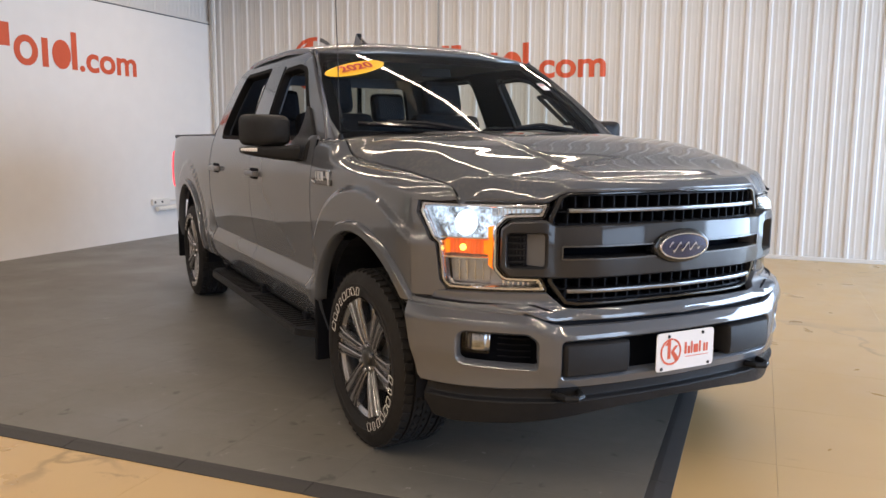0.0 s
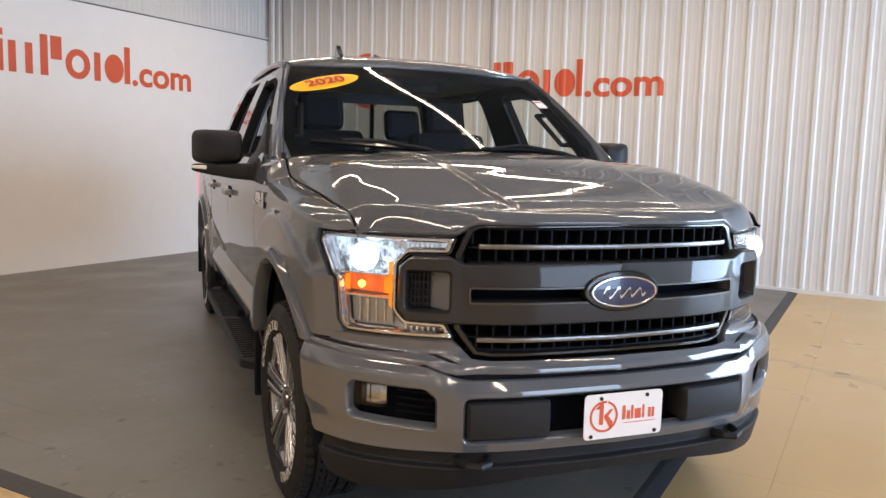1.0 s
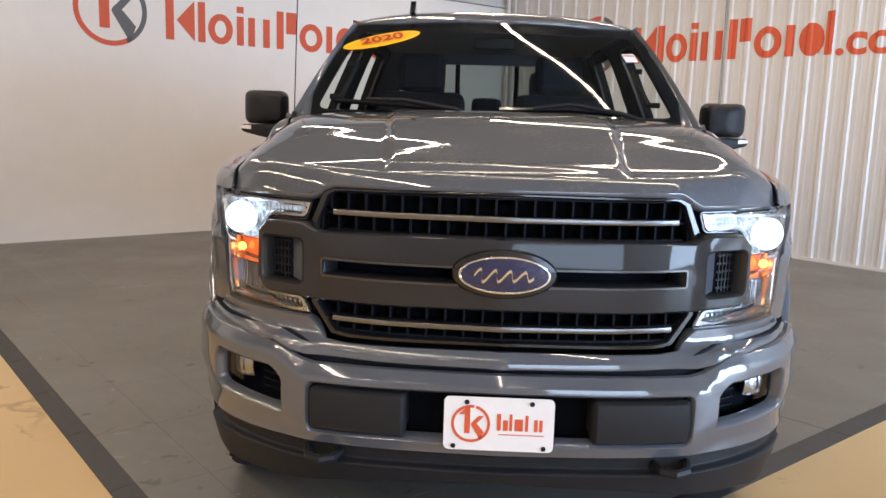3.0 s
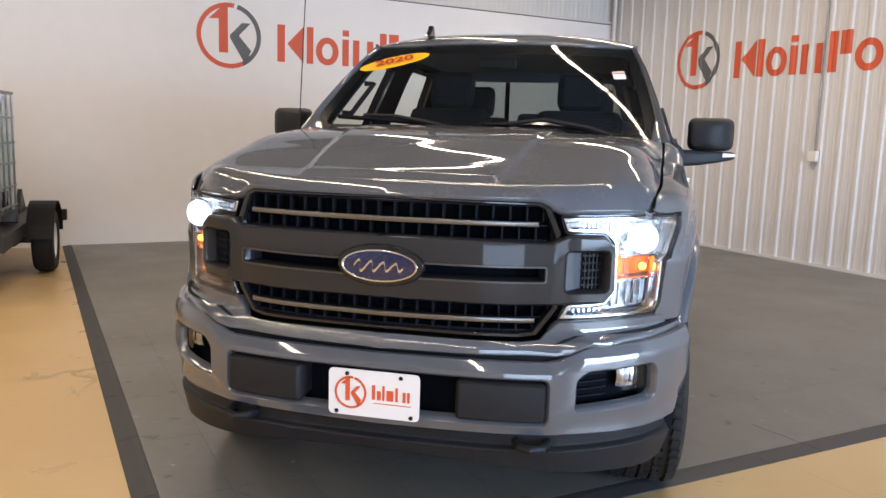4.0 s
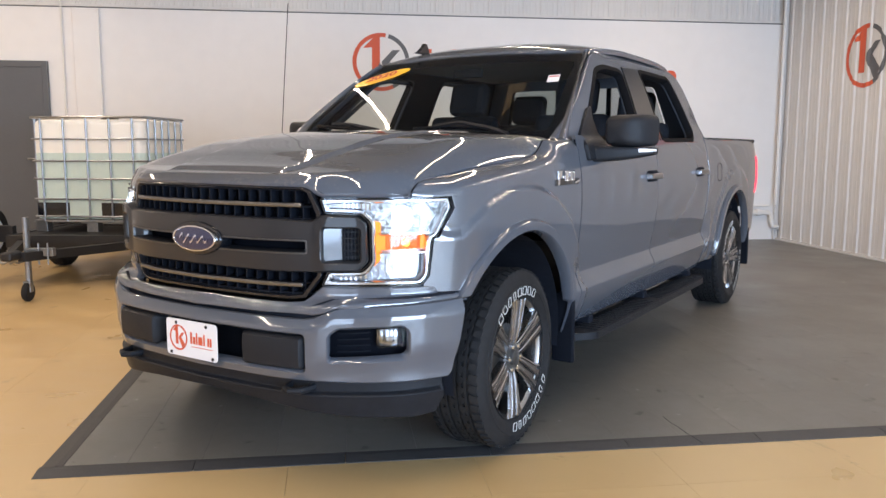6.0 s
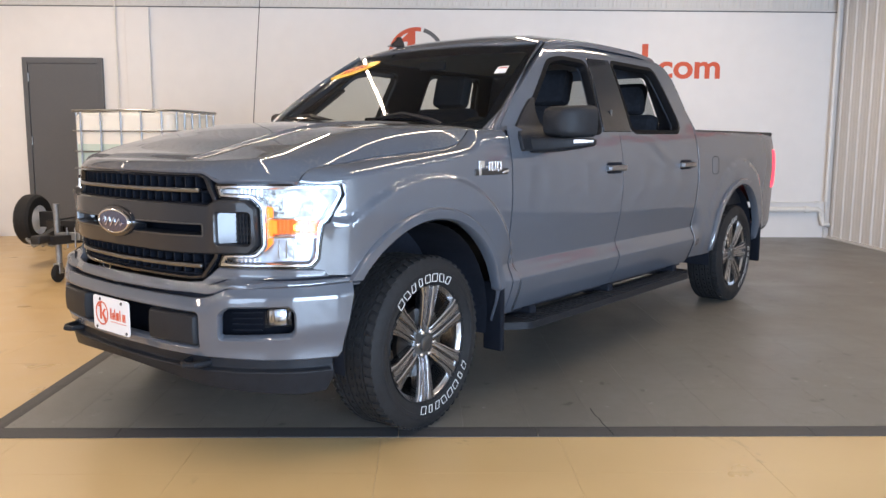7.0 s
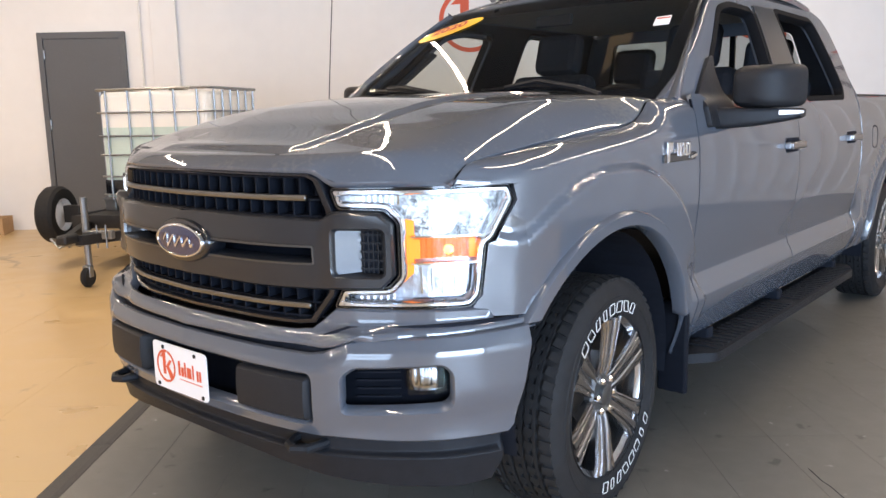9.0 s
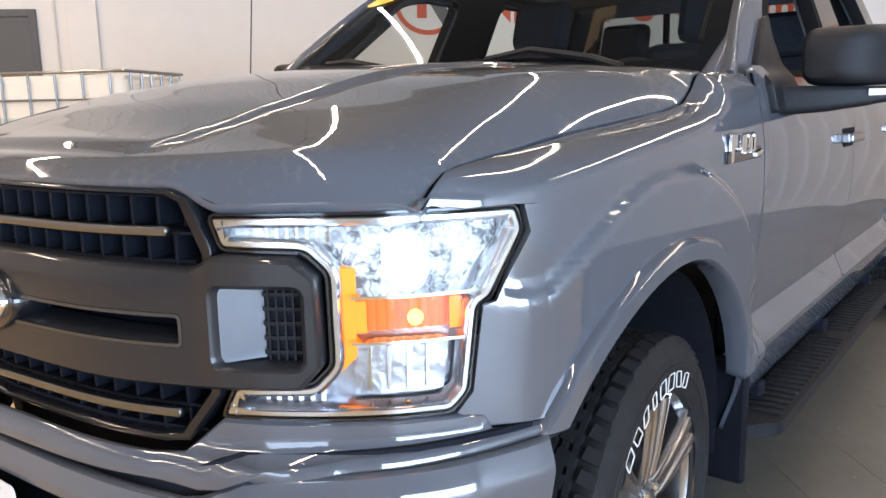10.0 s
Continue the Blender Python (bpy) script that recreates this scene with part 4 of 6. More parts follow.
for s in (1, -1):
    lp = slot if s > 0 else mirror2(slot)
    sheet("slot_edge", [inset(lp if s > 0 else lp[::-1], -0.006), lp], nose(lambda u, z: bar_off(u, z) + 0.001), ALLOY_DARK, surround, 0.05, 0.01, label="grey slot edge")
    # pod: a slanted face with daylight sheen in its colour, and a honeycomb vent
    def slant(a, b, s=s):
        u = s * (0.585 + 0.075 * a)
        x, y = plan(u)
        return Vector((x, y - 0.022 + 0.06 * a, 0.905 + 0.127 * b + (0.012 * a * (0.5 - b))))
    sheet("pod_face", [[(0, 0), (1, 0), (1, 1), (0, 1)]], slant, POD_SHEEN, surround, 0.2, 0.004, flip=s < 0)
    hole = [(0.655, 0.907), (0.727, 0.907), (0.727, 1.03), (0.655, 1.03)]
    sheet("pod_vent", [hole if s > 0 else mirror2(hole)], nose(flat(-0.02)), DARK, surround, 0.05, 0.01, label="black vent in the pod")
    for k in range(5):
        zc = 0.92 + k * 0.024
        strip = [(0.655, zc - 0.003), (0.727, zc - 0.003), (0.727, zc + 0.003), (0.655, zc + 0.003)]
        sheet("vent_bar", [strip if s > 0 else mirror2(strip)], nose(flat(-0.012)), BLACK_PLASTIC, surround, 0.08, 0.008)
    for k in range(5):
        uc = 0.664 + k * 0.014
        strip = [(uc - 0.002, 0.907), (uc + 0.002, 0.907), (uc + 0.002, 1.03), (uc - 0.002, 1.03)]
        sheet("vent_bar", [strip if s > 0 else mirror2(strip)], nose(flat(-0.011)), BLACK_PLASTIC, surround, 0.15, 0.008)


def oval(a, b, n=40):
    return [(a * math.cos(2 * math.pi * i / n), b * math.sin(2 * math.pi * i / n)) for i in range(n)]


emblem_at = lambda off, curv: (lambda a, b: Vector((a, -0.950 - off + curv * (a * a / 0.137**2 + b * b / 0.065**2), 0.970 + b)))
emblem = sheet("emblem", [oval(0.147, 0.071)], emblem_at(0.0, 0.006), GLOSS_BLACK, grille, 0.03, 0.06, 0.006, label="blue oval emblem in a chrome ring")
sheet("emblem_ring", [oval(0.1275, 0.0535), oval(0.119, 0.0455)], emblem_at(0.010, 0.004), CHROME, emblem, 0.02, 0.012, 0.002, label="chrome ring")
sheet("emblem_field", [oval(0.1195, 0.046)], emblem_at(0.007, 0.004), EMBLEM_BLUE, emblem, 0.02, 0.006, label="deep blue field")
wave = [(-0.082 + 0.164 * k / 40, 0.017 * math.sin(k * 0.62) * (1.15 - k / 80) - 0.002) for k in range(41)]
sheet("emblem_mark", [[(x + z * 0.4, z + 0.0042) for x, z in wave] + [(x + z * 0.4, z - 0.0042) for x, z in wave[::-1]]], emblem_at(0.0095, 0.004), CHROME, emblem, 0.01, 0.002)

# body-coloured panel below grille and lamps
head_half = [(0.0, 0.752), (0.45, 0.747), (0.51, 0.753), (0.578, 0.805), (0.98, 0.802), (1.02, 0.800), (1.035, 0.775), (1.20, 0.772), (1.165, 0.762), (0.80, 0.756), (0.672, 0.746), (0.60, 0.712), (0.555, 0.702), (0.0, 0.702)]
sheet("bumper_gap", [both([(0.0, 0.73), (0.55, 0.73), (0.66, 0.765), (1.20, 0.775), (1.18, 0.70), (0.0, 0.65)])], nose(flat(-0.05), wide), DARK, truck, 0.08, 0.01, label="dark gap over the bumper")
sheet("grille_panel", [both(head_half)], nose(lambda u, z: 0.004 + (0.036 + 0.034 * step(abs(u), 0.45, 0.65) - 0.02 * step(abs(u), 0.85, 1.15)) * (1 - step(z, 0.715 + 0.03 * step(abs(u), 0.55, 0.68), 0.775))), PAINT, truck, 0.03, 0.03, 0.004)

# bumper
bump_half = [(0.0, 0.692), (0.545, 0.693), (0.592, 0.701), (0.672, 0.734), (0.73, 0.741), (1.222, 0.756), (1.215, 0.70), (1.165, 0.46), (1.145, 0.440), (0.80, 0.440), (0.62, 0.444), (0.0, 0.440)]
opening = rounded([(-0.553, 0.487), (0.553, 0.487), (0.553, 0.630), (-0.553, 0.630)], 0.02)
foghole = rounded([(0.652, 0.528), (0.945, 0.540), (0.964, 0.556), (0.964, 0.640), (0.940, 0.664), (0.690, 0.656), (0.652, 0.628)], 0.014)


def bump_off(u, z):
    top = 0.692 + 0.045 * step(abs(u), 0.56, 0.68) + 0.015 * step(abs(u), 0.7, 1.15)
    d = top - z
    return -0.024 * (1 - step(d, -0.015, 0.055)) - 0.022 * step(d, 0.16, 0.27)


bumper = sheet("front_bumper", [both(bump_half), opening, foghole, mirror2(foghole)], nose(bump_off, wide), PAINT, truck, 0.028, 0.03, 0.008, label="grey painted steel front bumper")
sheet("bumper_recess", [rounded([(-0.60, 0.46), (0.60, 0.46), (0.60, 0.66), (-0.60, 0.66)], 0.02)], nose(flat(-0.085), wide), GAP, bumper, 0.1, 0.01, label="dark bumper opening")
for s in (1, -1):
    lp = rounded([(0.262, 0.492), (0.548, 0.492), (0.548, 0.625), (0.262, 0.625)], 0.016)
    sheet("bumper_pad", [lp if s > 0 else mirror2(lp)], nose(lambda u, z: 0.010 - 1.4 * (z - 0.558) ** 2, wide), PAD_PLASTIC, bumper, 0.05, 0.08, 0.012, label="charcoal plastic bumper pad")
    lp = [(0.62, 0.50), (0.99, 0.50), (0.99, 0.70), (0.62, 0.69)]
    pocket = sheet("fog_lamp_pocket", [lp if s > 0 else mirror2(lp)], nose(flat(-0.095), wide), GAP, bumper, 0.1, 0.01, label="black fog lamp pocket")
    for k in range(4):
        zc = 0.548 + 0.024 * k
        lp = [(0.67, zc), (0.81, zc + 0.004), (0.81, zc + 0.009), (0.67, zc + 0.005)]
        sheet("pocket_rib", [lp if s > 0 else mirror2(lp)], nose(flat(-0.085), wide), GRILLE_BLACK, pocket, 0.1, 0.008)
    lp = rounded([(0.836, 0.576), (0.952, 0.582), (0.952, 0.654), (0.836, 0.650)], 0.008)
    lamp = sheet("fog_lamp", [lp if s > 0 else mirror2(lp)], nose(lambda u, z: -0.045 - 6.0 * ((abs(u) - 0.896) ** 2 + (z - 0.615) ** 2) + 0.0012 * math.sin(u * 260), wide), FOG_SILVER, pocket, 0.012, 0.05, 0.004, label="clear rectangular fog lamp")
    lens = sheet("fog_lens", [lp if s > 0 else mirror2(lp)], nose(flat(-0.030), wide), CLEAR, pocket, 0.05, 0.0)
    lens.visible_shadow = False
    # tow hook
    bm = bmesh.new()
    tube(bm, [(s * 0.455, -0.80, 0.425), (s * 0.455, -0.90, 0.418), (s * 0.47, -0.935, 0.416), (s * 0.505, -0.95, 0.415), (s * 0.54, -0.93, 0.416), (s * 0.552, -0.88, 0.418), (s * 0.552, -0.78, 0.425)], 0.014, 8)
    part("tow_hook", bm, BLACK_PLASTIC, truck, "black steel tow hook", smooth=True)

val_half = [(0.0, 0.448), (0.62, 0.450), (0.80, 0.446), (1.13, 0.447), (1.13, 0.36), (1.10, 0.298), (1.0, 0.288), (0.74, 0.300), (0.32, 0.340), (0.0, 0.352)]
sheet("front_valance", [both(val_half)], nose(lambda u, z: -0.046 + 0.024 * (1 - step(z, 0.392, 0.404)) - 0.24 * max(0.40 - z, 0.0), wide), BLACK_PLASTIC, truck, 0.03, 0.02, 0.006, label="black plastic air dam", rows=(0.388, 0.393, 0.398, 0.403, 0.408))

# dealer plate
plate = empty("licence_plate", pose(0.0, 0, 0))
plate.parent = truck
plate_board = part("plate_board", prism(bmesh.new(), rounded([(-0.1525, -0.077), (0.1525, -0.077), (0.1525, 0.077), (-0.1525, 0.077)], 0.018), 0, 0.003, pose(0.0, -0.982, 0.556, 90, 0, 0)), PLATE_WHITE, plate, "white dealer plate")


def ring_mark(r0, r1, a0, a1, n=24):
    o = [(r1 * math.cos(radians(a0 + (a1 - a0) * i / n)), r1 * math.sin(radians(a0 + (a1 - a0) * i / n))) for i in range(n + 1)]
    return o + [(r0 * math.cos(radians(a1 - (a1 - a0) * i / n)), r0 * math.sin(radians(a1 - (a1 - a0) * i / n))) for i in range(n + 1)]


# a dealer's mark: a broken ring round an upright bar and a bent bar
MARKS = [("ring", ring_mark(0.86, 1.0, 80, 296), 0), ("ring", ring_mark(0.86, 1.0, -64, 74), 1), ("upright", [(-0.32, -0.52), (-0.04, -0.52), (-0.04, 0.95), (-0.30, 0.80), (-0.62, 0.48), (-0.32, 0.50)], 0),
         ("chevron", [(0.02, 0.02), (0.40, 0.42), (0.66, 0.42), (0.30, 0.02), (0.68, -0.42), (0.50, -0.86), (0.02, -0.06)], 1)]


def sheet_mark(name, poly, z, mat, parent, m):
    bm = bmesh.new()
    prism(bm, poly, 0.0, z)
    ob = part(name, bm, mat, parent)
    ob.matrix_basis = m
    return ob


m = pose(-0.078, -0.9852, 0.556, 90, 0, 0)
for name, poly, second in MARKS:
    sheet_mark(name, [(p * 0.054, q * 0.054) for p, q in poly], 0.0012, ORANGE, plate_board, m)
for x, w, h in ((-0.010, 0.011, 0.048), (0.008, 0.013, 0.030), (0.023, 0.008, 0.048), (0.045, 0.023, 0.034), (0.067, 0.008, 0.046), (0.092, 0.010, 0.034), (0.106, 0.009, 0.034)):
    sheet_mark("bar", rounded([(x - w / 2, -0.017), (x + w / 2, -0.017), (x + w / 2, -0.017 + h), (x - w / 2, -0.017 + h)], 0.002), 0.0012, ORANGE, plate_board, pose(0.010, -0.9852, 0.556, 90, 0, 0))
sheet_mark("bar", [(-0.01, -0.030), (0.115, -0.030), (0.115, -0.0275), (-0.01, -0.0275)], 0.001, ORANGE, plate_board, pose(0.010, -0.9852, 0.556, 90, 0, 0))
for x, z in ((-0.09, 0.062), (0.09, 0.062), (-0.125, -0.066), (0.125, -0.066)):
    bm = bmesh.new()
    rod(bm, (x, -0.984, 0.556 + z), (x, -0.9875, 0.556 + z), 0.007, 10)
    part("plate_screw", bm, BLACK_PLASTIC, plate_board)

# ---- headlamps ----
# the bowl emits, to imitate bulb light bouncing off it
BOWL_GLOW = glow("bowl_glow", (0.72, 0.86, 1.0), 2.0)
BOWL_GLOW.node_tree.nodes["Principled BSDF"].inputs["Base Color"].default_value = (0.5, 0.52, 0.55, 1)
patchy(BOWL_GLOW, 40, 0.5, 2.6)
LED_STRIP = glow("strip_glow", (0.75, 0.87, 1.0), 0.4)
LED_STRIP.node_tree.nodes["Principled BSDF"].inputs["Base Color"].default_value = (0.3, 0.31, 0.33, 1)
patchy(LED_STRIP, 55, 0.05, 0.9)


def lathe_z(bm, prof, n, m):
    """An open bowl turned about z: prof lists (radius, height) from the middle out."""
    rings = []
    for r, h in prof:
        rings.append([bm.verts.new(m @ Vector((max(r, 1e-4) * math.cos(2 * math.pi * k / n), max(r, 1e-4) * math.sin(2 * math.pi * k / n), h))) for k in range(n)])
    for a, b in zip(rings, rings[1:]):
        for k in range(n):
            bm.faces.new((a[k], a[(k + 1) % n], b[(k + 1) % n], b[k]))
    return bm


lamp_out = rounded([(0.572, 1.143), (1.085, 1.145), (1.098, 1.105), (1.035, 0.995), (1.012, 0.985), (0.995, 0.84), (0.965, 0.809), (0.575, 0.808), (0.602, 0.862), (0.735, 0.866), (0.768, 0.90), (0.766, 1.05), (0.73, 1.086), (0.592, 1.090)], 0.012)
for s in (1, -1):
    P = (lambda lp: lp) if s > 0 else mirror2
    fl = False
    lamp = sheet("headlamp", [P(lamp_out)], nose(flat(-0.07)), LAMP_SILVER, truck, 0.05, 0.02, label="lit headlamp with amber side reflector")
    rim = inset(lamp_out if area(lamp_out) > 0 else lamp_out[::-1], 0.019)
    sheet("lamp_bezel", [P(lamp_out), P(rim)], nose(flat(-0.004)), LAMP_BEZEL, lamp, 0.05, 0.06, 0.006, label="silver lamp bezel")
    gasket = inset(lamp_out if area(lamp_out) > 0 else lamp_out[::-1], -0.004)
    sheet("lamp_gasket", [P(gasket), P(lamp_out)], nose(flat(-0.006)), GLOSS_BLACK, lamp, 0.05, 0.05, label="black gap round the lamp")
    surround_loop = inset(lamp_out if area(lamp_out) > 0 else lamp_out[::-1], -0.009)
    surround_loop = [(u, min(z, 1.147)) for u, z in surround_loop]
    sheet("lamp_recess", [P(surround_loop), P(lamp_out)], nose(flat(-0.022)), GAP, lamp, 0.05, 0.004, label="black recess round the lamp")
    lens = sheet("lamp_lens", [P(lamp_out)], nose(flat(0.003)), CLEAR, lamp, 0.05, 0.0, label="clear lamp lens")
    lens.visible_shadow = False
    # low beam bowl, side marker, amber column, lower reflector
    glowing = rounded([(0.775, 1.012), (0.995, 1.008), (1.075, 1.095), (1.075, 1.134), (0.725, 1.130), (0.725, 1.100), (0.765, 1.090)], 0.012)
    sheet("beam_backing", [P(glowing)], nose(lambda u, z: -0.058 + 0.0015 * math.sin(u * 210) * math.sin(z * 160)), REFLECTOR_GLOW, lamp, 0.012, 0.01, label="faceted reflector, bulb light and glare given as its own glow")
    for uc, zc, r in ((0.885, 1.068, 0.050),):
        x, y = plan(s * uc)
        away = 0 if uc < 0.95 else 14
        m = pose(x, y + 0.010, zc, 90, 0, s * away * 0.45)
        bm = bmesh.new()
        f = r * 0.42
        lathe_z(bm, [(r * k / 10, (r * k / 10) ** 2 / (4 * f) - r * r / (4 * f)) for k in range(11)], 32, m)
        part("beam_bowl", bm, BOWL_GLOW, lamp, "reflector bowl, bulb light given as its own glow", smooth=True)
        bm = bmesh.new()
        bmesh.ops.create_uvsphere(bm, u_segments=16, v_segments=10, radius=r * 0.34, matrix=m @ Matrix.Translation((0, 0, f - r * r / (4 * f))) @ Matrix.Diagonal((0.8, 1.25, 0.8, 1)))
        part("beam_bulb", bm, LED_WHITE, lamp, "bright white lamp bulb", smooth=True)
    strip = [(0.60, 1.096), (0.795, 1.094), (0.795, 1.128), (0.60, 1.130)]
    sheet("turn_strip", [P(strip)], nose(flat(-0.035)), LED_STRIP, lamp, 0.05, 0.02, label="faintly lit ribbed strip")
    for k in range(7):
        u = 0.66 + 0.017 * k
        r = [(u, 1.098), (u + 0.006, 1.098), (u + 0.006, 1.127), (u, 1.127)]
        sheet("lamp_rib", [P(r)], nose(flat(-0.027)), CHROME, lamp, 0.05, 0.01)
    amber = [(0.768, 0.872), (0.806, 0.905), (0.808, 1.05), (0.768, 1.058)]
    sheet("amber_reflector", [P(amber)], nose(flat(-0.03)), AMBER_GLOW, lamp, 0.04, 0.02, label="glowing amber strip")
    mid = rounded([(0.803, 0.938), (0.995, 0.942), (1.005, 1.003), (0.803, 1.003)], 0.008)
    sheet("amber_reflector", [P(mid)], nose(flat(-0.035)), AMBER, lamp, 0.04, 0.0, label="pale amber lens panel")
    for u0, u1 in ((0.805, 0.826), (0.972, 0.992)):
        lp = [(u0, 0.945), (u1, 0.945), (u1, 0.998), (u0, 0.998)]
        sheet("amber_reflector", [P(lp)], nose(flat(-0.032)), AMBER_GLOW, lamp, 0.04, 0.003)
    lp = [(0.806, 0.942), (0.992, 0.944), (0.998, 1.0), (0.806, 1.0)]
    sheet("amber_backing", [P(lp)], nose(lambda u, z: -0.055 + 0.004 * math.sin(u * 320)), AMBER_BACK, lamp, 0.006, 0.004, label="ribbed amber backing, bulb light given as a weak glow")
    x, y = plan(s * 0.89)
    bm = bmesh.new()
    bmesh.ops.create_uvsphere(bm, u_segments=14, v_segments=8, radius=0.013, matrix=Matrix.Translation((x, y + 0.026, 0.972)))
    part("amber_bulb", bm, AMBER_BULB, lamp, "lit amber bulb", smooth=True)
    for z in (0.931, 1.007):
        lp = [(0.80, z), (1.0, z), (1.0, z + 0.005), (0.80, z + 0.005)]
        sheet("lamp_rib", [P(lp)], nose(flat(-0.008)), CHROME, lamp, 0.05, 0.06)
    for k in range(6):
        u = 0.64 + 0.02 * k
        r = [(u, 0.828), (u + 0.008, 0.828), (u + 0.008, 0.845), (u, 0.845)]
        sheet("lamp_rib", [P(r)], nose(flat(-0.04)), CHROME, lamp, 0.05, 0.01)
    inner = [(0.80, 0.835), (0.965, 0.835), (0.975, 0.925), (0.80, 0.925)]
    sheet("lower_reflector", [P(inner)], nose(lambda u, z: -0.05 + 0.0012 * math.sin(u * 90) * math.sin(z * 70)), LAMP_SILVER, lamp, 0.02, 0.01)
    for k in range(4):
        u = 0.826 + 0.035 * k
        r = [(u, 0.842), (u + 0.005, 0.842), (u + 0.005 + 0.004 * k % 0.009, 0.918), (u + 0.001, 0.918)]
        sheet("lamp_rib", [P(r)], nose(flat(-0.044)), LAMP_BEZEL, lamp, 0.05, 0.004)
    # tail lamp
    tail = rounded([(4.865, 0.915), (4.965, 0.93), (4.972, 1.262), (4.90, 1.265), (4.885, 1.10)], 0.012)
    sheet("tail_lamp", [tail], lambda y, z, s=s: side(s)(y, z) + Vector((s * 0.006, 0, 0)), RED_GLOW, truck, 0.04, 0.05, 0.006, flip=s < 0, label="lit red tail lamp")
    part("tail_lamp_side", block(s * 0.90 - 0.06, s * 0.90 + 0.05, 4.955, 4.985, 0.92, 1.262, 0.01), RED_GLOW, truck, "lit red tail lamp")

# ---- wheels ----
TYRE_R, RIM_R = 0.402, 0.272


def spoke_blade(o):
    """One half of a broad spoke with a groove down its middle, in the plane of y (across) and z (outward)."""
    bm = bmesh.new()
    sections = [(0.050, 0.030, -0.028), (0.085, 0.040, -0.016), (0.13, 0.047, -0.008), (0.18, 0.052, -0.003), (0.225, 0.058, 0.002), (0.264, 0.072, 0.004)]
    rings = []
    for r, b, x in sections:
        line = [(x - 0.012, 0.0), (x - 0.012, 0.009), (x + 0.003, 0.013), (x + 0.006, 0.018), (x + 0.005, b * 0.56), (x - 0.005, b * 0.62), (x - 0.005, b * 0.78), (x + 0.003, b * 0.84), (x + 0.001, b * 0.95), (x - 0.010, b), (x - 0.045, b * 0.9), (x - 0.05, 0.0)]
        rings.append([bm.verts.new((p, o * q, r)) for p, q in line])
    k = len(rings[0])
    for p, q in zip(rings, rings[1:]):
        for i in range(k):
            bm.faces.new((p[i], p[(i + 1) % k], q[(i + 1) % k], q[i]))
    bm.faces.new(rings[0])
    bm.faces.new(rings[-1][::-1])
    return bm


def mesh_of(bm, mat, smooth=True, angle=0.6):
    me = bpy.data.meshes.new("piece")
    bmesh.ops.recalc_face_normals(bm, faces=bm.faces)
    for f in bm.faces:
        f.smooth = smooth
    for e in bm.edges:
        if len(e.link_faces) == 2 and e.calc_face_angle(0) > angle:
            e.smooth = False
    bm.to_mesh(me)
    bm.free()
    me.materials.append(mat)
    return me


def make_tyre(r, rim, w):
    """A tyre turned about x, outer face towards +x."""
    prof = [(rim, -w / 2 + 0.02), (rim + 0.02, -w / 2 + 0.006), (rim + 0.07, -w / 2 - 0.004), (r - 0.035, -w / 2), (r - 0.010, -w / 2 + 0.018), (r - 0.004, -w / 2 + 0.04)]
    for i in range(1, 8):
        x = -w / 2 + 0.04 + (w - 0.08) * i / 8
        prof += [(r, x - 0.012), (r, x + 0.0), (r - 0.009, x + 0.001), (r - 0.009, x + 0.006)]
    prof += [(r - 0.004, w / 2 - 0.04), (r - 0.010, w / 2 - 0.018), (r - 0.035, w / 2), (r - 0.06, w / 2 + 0.003), (r - 0.062, w / 2 + 0.006), (rim + 0.05, w / 2 + 0.005), (rim + 0.048, w / 2 + 0.002), (rim + 0.02, w / 2 - 0.006), (rim, w / 2 - 0.02)]
    return lathe(bmesh.new(), prof, 72)


tyre_mesh = mesh_of(make_tyre(TYRE_R, RIM_R, 0.272), RUBBER)
blade = {o: mesh_of(spoke_blade(o), ALLOY, False) for o in (1, -1)}
bm = bmesh.new()
lathe(bm, [(0.277, 0.128), (0.279, 0.120), (0.272, 0.110), (0.255, 0.100), (0.248, 0.06), (0.245, -0.10), (0.27, -0.128)], 60)
barrel_mesh = mesh_of(bm, ALLOY)
bm = bmesh.new()
lathe(bm, [(0.001, 0.070), (0.165, 0.070), (0.165, 0.045), (0.001, 0.045)], 48)
disc_mesh = mesh_of(bm, STEEL)
bm = bmesh.new()
lathe(bm, [(0.001, 0.117), (0.030, 0.116), (0.036, 0.112), (0.038, 0.100), (0.072, 0.098), (0.080, 0.090), (0.080, 0.04), (0.001, 0.04)], 36)
hub_mesh = mesh_of(bm, ALLOY_DARK)
bm = bmesh.new()
lathe(bm, [(0.001, 0.020), (0.008, 0.019), (0.0115, 0.012), (0.0125, 0.0), (0.001, 0.0)], 6)
nut_mesh = mesh_of(bm, CHROME, False)
bm = bmesh.new()
prism(bm, [(-0.05, 0.06), (0.05, 0.06), (0.03, 0.165), (-0.03, 0.165)], 0.02, 0.06, pose(0, 0, 0, 90, 0, 90))
caliper_mesh = mesh_of(bm, ALLOY_DARK, False)
